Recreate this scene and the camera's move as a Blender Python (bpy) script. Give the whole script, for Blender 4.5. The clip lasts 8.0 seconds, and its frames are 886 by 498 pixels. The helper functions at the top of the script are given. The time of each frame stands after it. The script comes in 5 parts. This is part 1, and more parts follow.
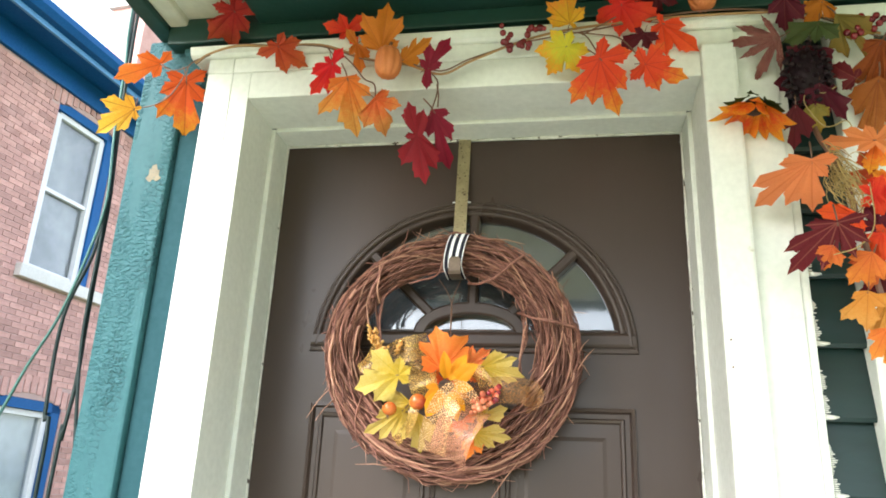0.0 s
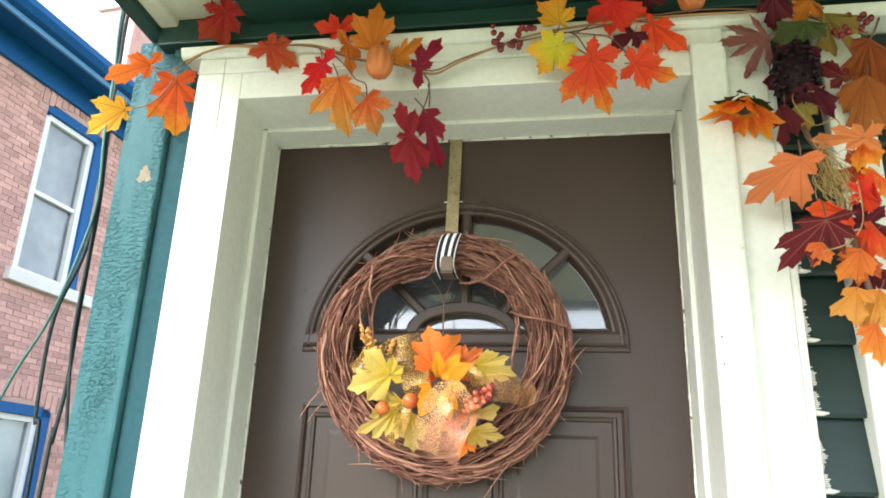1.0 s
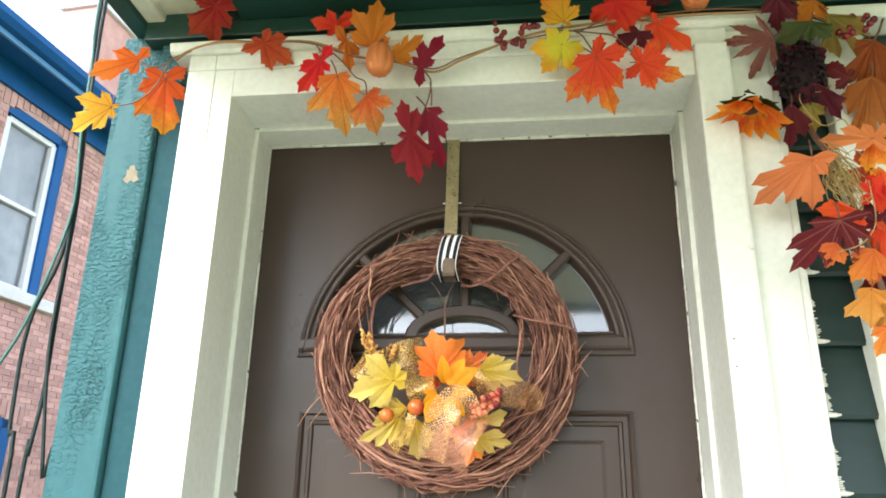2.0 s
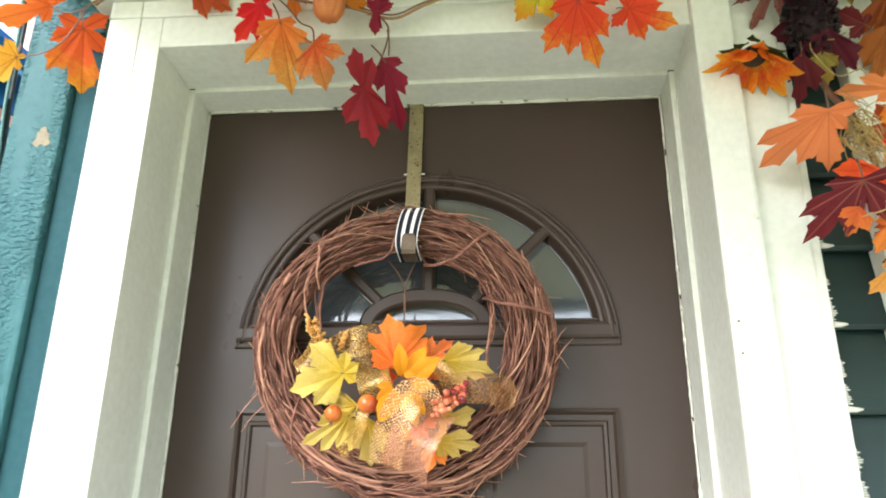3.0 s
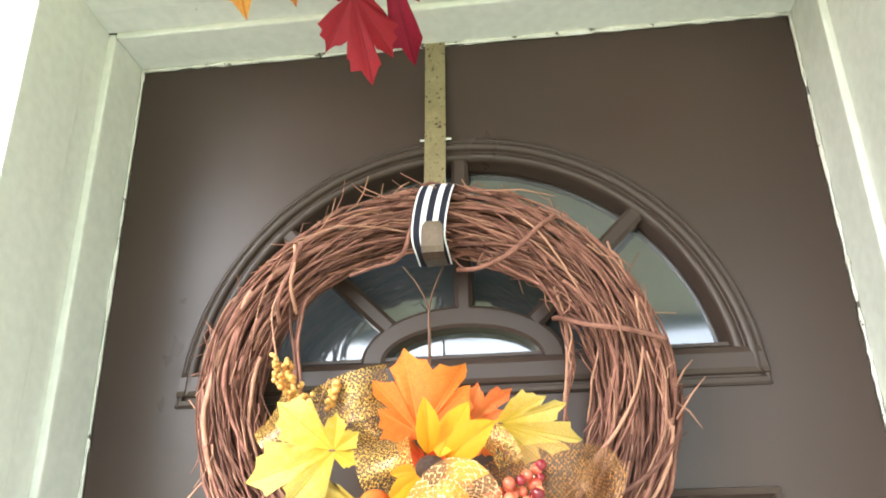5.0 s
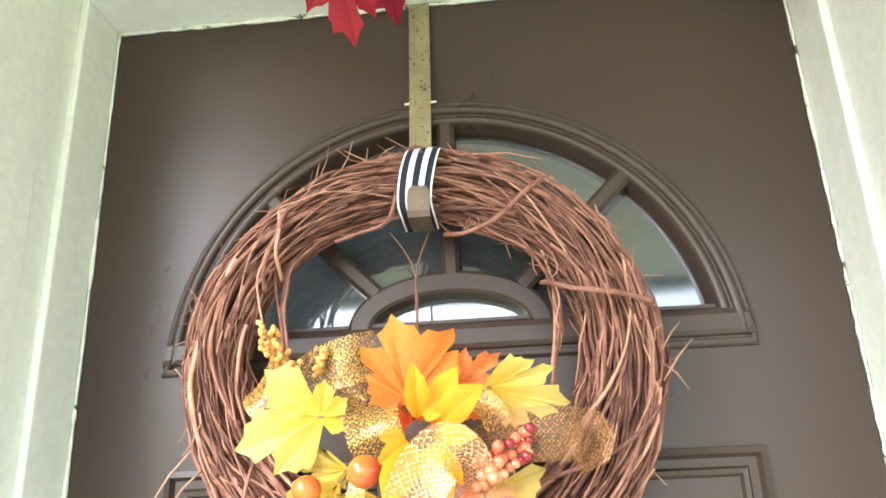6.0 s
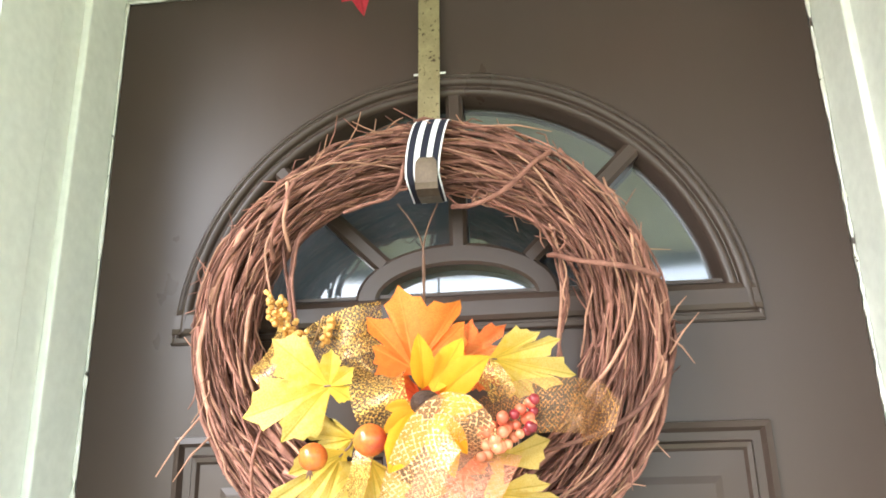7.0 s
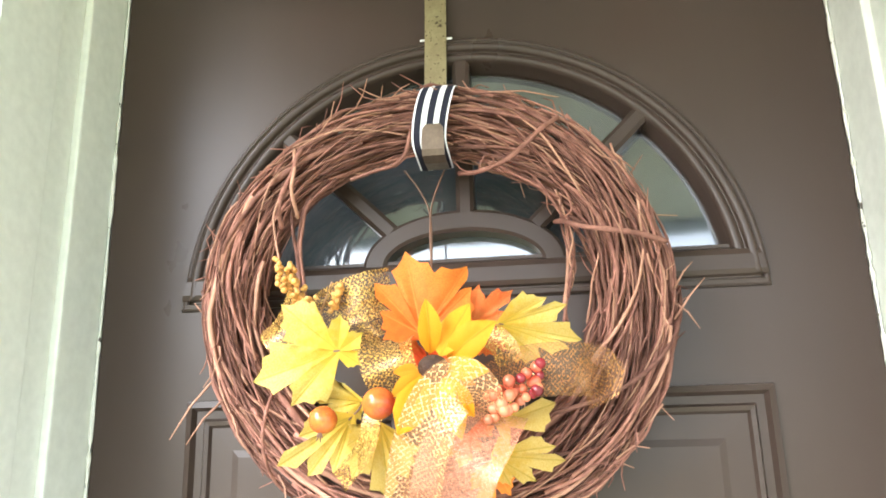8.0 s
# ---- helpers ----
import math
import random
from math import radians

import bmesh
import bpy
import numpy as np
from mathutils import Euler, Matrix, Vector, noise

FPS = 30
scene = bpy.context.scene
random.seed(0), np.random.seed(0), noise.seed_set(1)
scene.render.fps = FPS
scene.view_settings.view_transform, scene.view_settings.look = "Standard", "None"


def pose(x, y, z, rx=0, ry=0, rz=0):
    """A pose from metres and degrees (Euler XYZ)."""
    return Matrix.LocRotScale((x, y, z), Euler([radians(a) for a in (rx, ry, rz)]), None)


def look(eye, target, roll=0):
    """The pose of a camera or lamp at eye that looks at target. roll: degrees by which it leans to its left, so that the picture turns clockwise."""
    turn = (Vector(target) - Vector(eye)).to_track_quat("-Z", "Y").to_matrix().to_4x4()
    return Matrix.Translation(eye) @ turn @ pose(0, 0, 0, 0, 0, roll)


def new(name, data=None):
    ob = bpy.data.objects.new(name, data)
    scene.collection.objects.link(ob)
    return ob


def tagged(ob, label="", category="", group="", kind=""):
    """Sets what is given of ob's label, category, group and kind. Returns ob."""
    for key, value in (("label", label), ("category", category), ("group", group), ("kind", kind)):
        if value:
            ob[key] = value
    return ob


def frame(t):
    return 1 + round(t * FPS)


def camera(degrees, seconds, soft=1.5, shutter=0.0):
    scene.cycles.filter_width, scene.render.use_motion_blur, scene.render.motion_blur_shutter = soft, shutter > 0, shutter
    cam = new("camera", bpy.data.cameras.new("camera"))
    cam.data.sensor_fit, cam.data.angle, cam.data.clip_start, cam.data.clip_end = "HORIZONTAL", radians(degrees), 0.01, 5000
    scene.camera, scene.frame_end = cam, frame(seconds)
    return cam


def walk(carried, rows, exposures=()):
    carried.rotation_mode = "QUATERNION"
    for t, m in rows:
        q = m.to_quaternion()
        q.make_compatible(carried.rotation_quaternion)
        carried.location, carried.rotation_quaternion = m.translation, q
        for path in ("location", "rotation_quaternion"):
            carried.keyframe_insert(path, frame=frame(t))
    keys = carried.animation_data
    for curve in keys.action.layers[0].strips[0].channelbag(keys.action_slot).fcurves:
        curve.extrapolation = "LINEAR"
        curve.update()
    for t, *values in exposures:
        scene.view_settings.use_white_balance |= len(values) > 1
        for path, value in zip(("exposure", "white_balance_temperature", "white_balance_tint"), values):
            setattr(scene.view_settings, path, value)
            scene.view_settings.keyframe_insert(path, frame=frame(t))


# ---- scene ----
cam = camera(61.7, 8.0, 1.75, 0.4)
PATH = [
    (0, (0.218, -1.545, 1.259), (-0.125, 0.32, 1.896), 2.6),
    (0.5, (0.219, -1.547, 1.255), (-0.112, 0.322, 1.886), 2.3),
    (1, (0.217, -1.546, 1.254), (-0.103, 0.321, 1.896), 2.1),
    (1.2, (0.201, -1.551, 1.26), (-0.096, 0.321, 1.898), 1.9),
    (2.3, (0.135, -1.492, 1.26), (-0.084, 0.384, 1.918), 0.8),
    (2.5, (0.136, -1.463, 1.261), (-0.075, 0.414, 1.918), 0.7),
    (3, (0.145, -1.317, 1.269), (-0.018, 0.559, 1.942), 0.5),
    (3.5, (0.153, -1.125, 1.319), (-0.023, 0.713, 2.088), 0.3),
    (4, (0.13, -0.979, 1.364), (-0.09, 0.835, 2.176), 0.3),
    (4.5, (0.085, -0.9, 1.396), (-0.136, 0.909, 2.22), -1.1),
    (4.7, (0.076, -0.881, 1.396), (-0.136, 0.944, 2.185), -1.0),
    (5.8, (0.073, -0.865, 1.398), (-0.096, 1.015, 2.06), -2.3),
    (6, (0.073, -0.864, 1.398), (-0.097, 1.021, 2.043), -2.3),
    (6.5, (0.074, -0.863, 1.397), (-0.11, 1.034, 2.003), -1.8),
    (7, (0.075, -0.864, 1.396), (-0.124, 1.04, 1.974), -1.5),
    (7.5, (0.074, -0.862, 1.394), (-0.137, 1.052, 1.936), -1.4),
    (8, (0.076, -0.868, 1.393), (-0.148, 1.057, 1.889), -1.5),
]
walk(cam, [(t, look(eye, target, roll)) for t, eye, target, roll in PATH], exposures=[(0.0, 2.38, 6100, 10), (2.5, 2.35, 6100, 10), (3.5, 2.50, 6120, 10), (4.5, 2.84, 6050, 10), (6.0, 3.14, 5950, 10), (8.0, 3.05, 5950, 10)])

# ---- world, sun, exposure ----
world = bpy.data.worlds.new("overcast_sky")
scene.world = world
world.use_nodes = True
wn = world.node_tree.nodes
wl = world.node_tree.links
sky = wn.new("ShaderNodeTexSky")
sky.sky_type = 'NISHITA'
sky.sun_disc = False
SUN_EL, SUN_AZ = radians(34), radians(228)
sky.sun_elevation, sky.sun_rotation = SUN_EL, SUN_AZ
sky.dust_density, sky.air_density, sky.ozone_density = 2.5, 1.2, 1.0
pale = wn.new("ShaderNodeHueSaturation")
pale.inputs["Saturation"].default_value = 0.40
wl.new(sky.outputs[0], pale.inputs["Color"])
wl.new(pale.outputs[0], wn["Background"].inputs[0])
wn["Background"].inputs[1].default_value = 0.15
sun = new("sun", bpy.data.lights.new("sun", 'SUN'))
sun.data.energy, sun.data.angle, sun.data.color = 0.8, radians(40), (1.0, 0.98, 0.95)
sun.matrix_world = look((math.sin(SUN_AZ) * 9 * math.cos(SUN_EL), math.cos(SUN_AZ) * 9 * math.cos(SUN_EL), 9 * math.sin(SUN_EL)), (0, 0, 0))


# ---- materials ----
def node(nt, kind, **given):
    n = nt.nodes.new("ShaderNode" + kind)
    for key, value in given.items():
        n.inputs[key.replace("_", " ")].default_value = value
    return n


def rgba(c):
    return (c[0], c[1], c[2], 1.0)


def mixed(nt, fac, a, b, blend='MIX'):
    """The colour a towards b by fac; each a socket or a colour."""
    m = nt.nodes.new("ShaderNodeMix")
    m.data_type, m.blend_type = 'RGBA', blend
    for socket, value in ((m.inputs[0], fac), (m.inputs[6], a), (m.inputs[7], b)):
        if isinstance(value, (tuple, list)):
            socket.default_value = rgba(value)
        elif isinstance(value, (int, float)):
            socket.default_value = value
        else:
            nt.links.new(value, socket)
    return m.outputs[2]


def ranged(nt, value, a, b, lo=0.0, hi=1.0):
    r = nt.nodes.new("ShaderNodeMapRange")
    nt.links.new(value, r.inputs[0])
    for i, v in enumerate((a, b, lo, hi)):
        r.inputs[i + 1].default_value = v
    return r.outputs[0]


def calc(nt, op, a, b=None):
    m = nt.nodes.new("ShaderNodeMath")
    m.operation = op
    for i, v in enumerate((a, b)):
        if v is None:
            continue
        if isinstance(v, (int, float)):
            m.inputs[i].default_value = v
        else:
            nt.links.new(v, m.inputs[i])
    return m.outputs[0]


def noise_at(nt, scale, detail=4.0, stretch=(1, 1, 1), coords="Object"):
    tc = nt.nodes.new("ShaderNodeTexCoord")
    mp = nt.nodes.new("ShaderNodeMapping")
    mp.inputs["Scale"].default_value = stretch
    nt.links.new(tc.outputs[coords], mp.inputs[0])
    n = node(nt, "TexNoise", Scale=scale, Detail=detail)
    nt.links.new(mp.outputs[0], n.inputs["Vector"])
    return n.outputs["Fac"]


def relief(nt, bsdf, height, strength, distance):
    b = node(nt, "Bump", Strength=strength, Distance=distance)
    nt.links.new(height, b.inputs["Height"])
    nt.links.new(b.outputs[0], bsdf.inputs["Normal"])


def surface(name, c1, c2, rough=0.5, scale=6.0, fine=90.0, bump=0.15, depth=0.002, stretch=(1, 1, 1), metal=0.0,
            spots=None, spot_scale=14.0, spot_at=0.66, vary=0.0, spec=0.5):
    """A worn surface: two colours by large noise, fine grain, relief, and stains of a third colour."""
    m = bpy.data.materials.new(name)
    m.use_nodes = True
    nt = m.node_tree
    b = nt.nodes["Principled BSDF"]
    big, small = noise_at(nt, scale, 5.0, stretch), noise_at(nt, fine, 4.0, stretch)
    col = mixed(nt, ranged(nt, big, 0.3, 0.7), c1, c2)
    col = mixed(nt, ranged(nt, small, 0.3, 0.75, 0.0, 0.35), col, tuple(0.7 * v for v in c2))
    if spots:
        s = noise_at(nt, spot_scale, 8.0)
        col = mixed(nt, ranged(nt, s, spot_at, spot_at + 0.04), col, spots)
    if vary:
        info = nt.nodes.new("ShaderNodeObjectInfo")
        h = node(nt, "HueSaturation")
        nt.links.new(col, h.inputs["Color"])
        geo = nt.nodes.new("ShaderNodeNewGeometry")
        both = calc(nt, 'FRACT', calc(nt, 'ADD', info.outputs["Random"], geo.outputs["Random Per Island"]))
        nt.links.new(ranged(nt, both, 0, 1, 1 - vary, 1 + vary), h.inputs["Value"])
        col = h.outputs[0]
    nt.links.new(col, b.inputs["Base Color"])
    nt.links.new(ranged(nt, small, 0.2, 0.8, rough - 0.08, min(1.0, rough + 0.1)), b.inputs["Roughness"])
    b.inputs["Metallic"].default_value = metal
    b.inputs["Specular IOR Level"].default_value = spec
    relief(nt, b, small, bump, depth)
    return m


def door_paint(name, c1, c2):
    """Brushed semi-gloss paint: broad tone shifts, gentle waviness, faint brush lines."""
    m = bpy.data.materials.new(name)
    m.use_nodes = True
    nt = m.node_tree
    b = nt.nodes["Principled BSDF"]
    broad, brush = noise_at(nt, 2.2, 1.0), noise_at(nt, 26.0, 2.0, (1, 1, 0.06))
    col = mixed(nt, ranged(nt, broad, 0.25, 0.75), c1, c2)
    col = mixed(nt, ranged(nt, brush, 0.2, 0.8, 0.0, 0.18), col, tuple(1.25 * v for v in c1))
    nt.links.new(col, b.inputs["Base Color"])
    nt.links.new(ranged(nt, noise_at(nt, 7.0, 6.0, (1, 1, 0.5)), 0.3, 0.7, 0.26, 0.42), b.inputs["Roughness"])
    wave = calc(nt, 'ADD', calc(nt, 'MULTIPLY', broad, 1.0), calc(nt, 'MULTIPLY', brush, 0.10))
    wave = calc(nt, 'ADD', wave, calc(nt, 'MULTIPLY', noise_at(nt, 55.0, 3.0, (1, 1, 0.6)), 0.06))
    b.inputs["Specular IOR Level"].default_value = 0.30
    relief(nt, b, wave, 0.10, 0.02)
    return m


def cracked(name, c1, c2, bare):
    """Old paint: shrunken into plates across the grain in patches, with a few spots of bare wood."""
    m = surface(name, c1, c2, 0.6, 5.0, 60.0, spec=0.3)
    nt = m.node_tree
    b = nt.nodes["Principled BSDF"]
    tc = nt.nodes.new("ShaderNodeTexCoord")
    sep = nt.nodes.new("ShaderNodeSeparateXYZ")
    nt.links.new(tc.outputs["Object"], sep.inputs[0])
    lay = nt.nodes.new("ShaderNodeCombineXYZ")
    for axis, away, far in ((0, 48.0, 0.060), (2, 60.0, 0.034)):
        stray = calc(nt, 'MULTIPLY', calc(nt, 'SUBTRACT', noise_at(nt, away, 3.0), 0.5), far)
        nt.links.new(calc(nt, 'ADD', sep.outputs[axis], stray), lay.inputs[0 if axis == 0 else 1])
    plates = node(nt, "TexBrick", Scale=1.0)
    for key, value in (("Mortar Size", 0.0011), ("Mortar Smooth", 0.6), ("Brick Width", 0.026), ("Row Height", 0.0125)):
        plates.inputs[key].default_value = value
    nt.links.new(lay.outputs[0], plates.inputs["Vector"])
    plate = calc(nt, 'SUBTRACT', 1.0, plates.outputs["Fac"])
    patch = ranged(nt, noise_at(nt, 11.0, 5.0, (1.7, 1.7, 0.6)), 0.47, 0.56)
    patch = calc(nt, 'MULTIPLY', patch, ranged(nt, calc(nt, 'ADD', sep.outputs[0], calc(nt, 'MULTIPLY', noise_at(nt, 9.0, 2.0), 0.06)), -0.700, -0.678))
    crack = calc(nt, 'MULTIPLY', calc(nt, 'SUBTRACT', 1.0, plate), patch)
    low = noise_at(nt, 34.0, 3.0)
    wide = ranged(nt, noise_at(nt, 8.0, 5.0, (1.9, 1.9, 0.5)), 0.44, 0.56)
    blister = ranged(nt, noise_at(nt, 105.0, 2.0, (0.8, 0.8, 1.3)), 0.44, 0.58)
    height = calc(nt, 'ADD', calc(nt, 'MULTIPLY', low, 0.4), calc(nt, 'MULTIPLY', crack, -0.7))
    height = calc(nt, 'ADD', height, calc(nt, 'MULTIPLY', calc(nt, 'MULTIPLY', blister, wide), 0.9))
    relief(nt, b, height, 0.85, 0.005)
    old = b.inputs["Base Color"].links[0].from_socket
    col = mixed(nt, calc(nt, 'MULTIPLY', crack, 0.65), old, tuple(0.45 * x for x in c1))
    chip = calc(nt, 'MULTIPLY', ranged(nt, noise_at(nt, 13.0, 6.0), 0.70, 0.72), patch)
    nt.links.new(mixed(nt, chip, col, bare), b.inputs["Base Color"])
    return m


def glassy(name, tint, film=0.0, shine=0.15):
    """A pane that mirrors and lets light through; an uneven bluish-grey layer paints in reflected haze."""
    m = bpy.data.materials.new(name)
    m.use_nodes = True
    nt = m.node_tree
    nt.nodes.remove(nt.nodes["Principled BSDF"])
    clear, gloss, mix = node(nt, "BsdfTransparent", Color=rgba(tint)), node(nt, "BsdfGlossy", Roughness=0.06), nt.nodes.new("ShaderNodeMixShader")
    graze = calc(nt, 'POWER', node(nt, "LayerWeight", Blend=0.5).outputs["Facing"], 5.0)
    nt.links.new(calc(nt, 'ADD', calc(nt, 'MULTIPLY', graze, 1.0 - shine), shine), mix.inputs[0])
    nt.links.new(clear.outputs[0], mix.inputs[1])
    nt.links.new(gloss.outputs[0], mix.inputs[2])
    veil, veiled = node(nt, "BsdfDiffuse", Color=rgba((0.55, 0.62, 0.68))), nt.nodes.new("ShaderNodeMixShader")
    nt.links.new(ranged(nt, noise_at(nt, 9.0, 5.0), 0.3, 0.7, 0.5 * film, 1.5 * film), veiled.inputs[0])
    nt.links.new(mix.outputs[0], veiled.inputs[1])
    nt.links.new(veil.outputs[0], veiled.inputs[2])
    nt.links.new(veiled.outputs[0], nt.nodes["Material Output"].inputs[0])
    b = node(nt, "Bump", Strength=0.05, Distance=0.01)
    nt.links.new(noise_at(nt, 12.0, 1.0), b.inputs["Height"])
    nt.links.new(b.outputs[0], gloss.inputs["Normal"])
    return m


def leafy(name, mid, edge, vein, speck=None, at=(0.25, 0.85), glow=0.3):
    """Printed fabric leaf: one colour round the stalk, another at the tips, ribs, and a little light through it; u: off the nearest rib, v: out from the stalk."""
    m = bpy.data.materials.new(name)
    m.use_nodes = True
    nt = m.node_tree
    b = nt.nodes["Principled BSDF"]
    uv = nt.nodes.new("ShaderNodeUVMap")
    uv.uv_map = "UVMap"
    sep = nt.nodes.new("ShaderNodeSeparateXYZ")
    nt.links.new(uv.outputs[0], sep.inputs[0])
    x, y = calc(nt, 'ABSOLUTE', sep.outputs[0]), sep.outputs[1]
    far = y
    grain = noise_at(nt, 11.0, 2.0)
    reach = calc(nt, 'ADD', far, calc(nt, 'MULTIPLY', calc(nt, 'SUBTRACT', grain, 0.5), 0.7))
    col = mixed(nt, ranged(nt, reach, *at), mid, edge)
    col = mixed(nt, ranged(nt, noise_at(nt, 55.0, 3.0), 0.42, 0.68, 0.0, 0.55), col, tuple(0.86 * v for v in mid))
    rib = ranged(nt, x, 0.003, 0.012, 1.0, 0.0)
    side = calc(nt, 'ABSOLUTE', calc(nt, 'SUBTRACT', calc(nt, 'FRACT', calc(nt, 'MULTIPLY', calc(nt, 'SUBTRACT', y, x), 6.0)), 0.5))
    rib = calc(nt, 'MAXIMUM', rib, ranged(nt, side, 0.0, 0.05, 0.16, 0.0))
    col = mixed(nt, calc(nt, 'MULTIPLY', rib, 0.6), col, vein)
    if speck:
        col = mixed(nt, ranged(nt, noise_at(nt, 230.0, 2.0), 0.56, 0.61), col, speck)
    info = nt.nodes.new("ShaderNodeObjectInfo")
    h = node(nt, "HueSaturation")
    nt.links.new(col, h.inputs["Color"])
    nt.links.new(ranged(nt, info.outputs["Random"], 0, 1, 0.49, 0.51), h.inputs["Hue"])
    nt.links.new(ranged(nt, info.outputs["Random"], 0, 1, 0.88, 1.1), h.inputs["Value"])
    nt.links.new(h.outputs[0], b.inputs["Base Color"])
    b.inputs["Roughness"].default_value = 0.62
    b.inputs["Specular IOR Level"].default_value = 0.3
    weave = calc(nt, 'ADD', calc(nt, 'MULTIPLY', rib, 1.0), calc(nt, 'MULTIPLY', noise_at(nt, 260.0, 2.0), 0.25))
    relief(nt, b, weave, 0.5, 0.0015)
    thin, mix = nt.nodes.new("ShaderNodeBsdfTranslucent"), nt.nodes.new("ShaderNodeMixShader")
    nt.links.new(h.outputs[0], thin.inputs[0])
    mix.inputs[0].default_value = glow
    nt.links.new(b.outputs[0], mix.inputs[1])
    nt.links.new(thin.outputs[0], mix.inputs[2])
    nt.links.new(mix.outputs[0], nt.nodes["Material Output"].inputs[0])
    return m


def netting(name, thread, film, cells, line, sheer, speck=None, torn=(0.42, 0.56)):
    """Open-weave ribbon: threads crossing in a lattice over a sheer film."""
    m = bpy.data.materials.new(name)
    m.use_nodes = True
    nt = m.node_tree
    b = nt.nodes["Principled BSDF"]
    uv = nt.nodes.new("ShaderNodeUVMap")
    uv.uv_map = "UVMap"
    sep = nt.nodes.new("ShaderNodeSeparateXYZ")
    nt.links.new(uv.outputs[0], sep.inputs[0])
    wob = calc(nt, 'MULTIPLY', calc(nt, 'SUBTRACT', noise_at(nt, 60.0, 2.0), 0.5), 0.6)
    a = calc(nt, 'ADD', calc(nt, 'MULTIPLY', calc(nt, 'ADD', sep.outputs[0], sep.outputs[1]), cells), wob)
    c = calc(nt, 'ADD', calc(nt, 'MULTIPLY', calc(nt, 'SUBTRACT', sep.outputs[0], sep.outputs[1]), cells), wob)
    grid = None
    for d in (a, c):
        d = calc(nt, 'ABSOLUTE', calc(nt, 'SUBTRACT', calc(nt, 'FRACT', d), 0.5))
        d = ranged(nt, d, 0.5 - line, 0.5 - line * 0.5)
        grid = d if grid is None else calc(nt, 'MAXIMUM', grid, d)
    broken = ranged(nt, noise_at(nt, 420.0, 1.0), *torn)
    grid = calc(nt, 'MULTIPLY', grid, broken)
    col = mixed(nt, grid, film, thread)
    if speck:
        col = mixed(nt, ranged(nt, noise_at(nt, 700.0, 1.0), 0.6, 0.64), col, speck)
    nt.links.new(col, b.inputs["Base Color"])
    b.inputs["Roughness"].default_value = 0.35
    nt.links.new(calc(nt, 'MULTIPLY', grid, 0.5), b.inputs["Metallic"])
    clear, mix = nt.nodes.new("ShaderNodeBsdfTransparent"), nt.nodes.new("ShaderNodeMixShader")
    nt.links.new(ranged(nt, grid, 0, 1, sheer, 1.0), mix.inputs[0])
    nt.links.new(clear.outputs[0], mix.inputs[1])
    nt.links.new(b.outputs[0], mix.inputs[2])
    nt.links.new(mix.outputs[0], nt.nodes["Material Output"].inputs[0])
    return m


def striped(name):
    m = surface(name, (0.02, 0.02, 0.03), (0.03, 0.03, 0.045), 0.85, 20.0, 400.0, 0.2, 0.0005, spec=0.1)
    nt = m.node_tree
    b = nt.nodes["Principled BSDF"]
    uv = nt.nodes.new("ShaderNodeUVMap")
    uv.uv_map = "UVMap"
    sep = nt.nodes.new("ShaderNodeSeparateXYZ")
    nt.links.new(uv.outputs[0], sep.inputs[0])
    u = sep.outputs[0]
    bars = None
    for a, c in ((0.0, 0.05), (0.24, 0.40), (0.60, 0.76), (0.95, 1.0)):
        on = calc(nt, 'MULTIPLY', calc(nt, 'GREATER_THAN', u, a), calc(nt, 'LESS_THAN', u, c))
        bars = on if bars is None else calc(nt, 'MAXIMUM', bars, on)
    old = b.inputs["Base Color"].links[0].from_socket
    nt.links.new(mixed(nt, bars, old, (0.85, 0.84, 0.86)), b.inputs["Base Color"])
    return m


CREAM = surface("cream_paint", (0.80, 0.82, 0.755), (0.77, 0.80, 0.725), 0.38, 4.0, 70.0, 0.12, 0.002, spots=(0.55, 0.53, 0.42), spot_scale=22.0, spot_at=0.74)
CAULK = surface("white_caulk", (0.85, 0.85, 0.80), (0.7, 0.7, 0.62), 0.6, 30.0, 160.0, 0.5, 0.004, spots=(0.07, 0.05, 0.04), spot_scale=60.0, spot_at=0.61)
BROWN = door_paint("brown_door_paint", (0.0545, 0.037, 0.029), (0.045, 0.0305, 0.0245))
TEAL_OLD = cracked("cracked_teal_paint", (0.050, 0.160, 0.174), (0.037, 0.130, 0.145), (0.50, 0.42, 0.28))
BARE = surface("bare_weathered_wood", (0.37, 0.31, 0.21), (0.24, 0.21, 0.15), 0.8, 60.0, 300.0, 0.5, 0.002, spots=(0.05, 0.14, 0.15), spot_scale=90.0, spot_at=0.6)
TEAL = surface("teal_paint", (0.032, 0.096, 0.113), (0.026, 0.080, 0.095), 0.75, 6.0, 70.0, 0.2, 0.003, spec=0.15)
GREEN = surface("dark_green_paint", (0.018, 0.062, 0.052), (0.014, 0.052, 0.043), 0.4, 5.0, 70.0, 0.15, 0.002)
SIDING = surface("green_siding_paint", (0.008, 0.028, 0.025), (0.006, 0.022, 0.020), 0.38, 5.0, 60.0, 0.18, 0.003, stretch=(0.3, 1, 1))
CEIL = surface("cream_ceiling_paint", (0.72, 0.72, 0.60), (0.66, 0.66, 0.54), 0.55, 5.0, 60.0, 0.2, 0.003, spots=(0.35, 0.33, 0.25), spot_scale=8.0, spot_at=0.70)
# Unseen porch boards, toned pale to throw light up at the door head.
DECK = surface("grey_porch_boards", (0.52, 0.52, 0.47), (0.44, 0.44, 0.40), 0.65, 3.0, 50.0, 0.3, 0.003, stretch=(1, 0.1, 1))
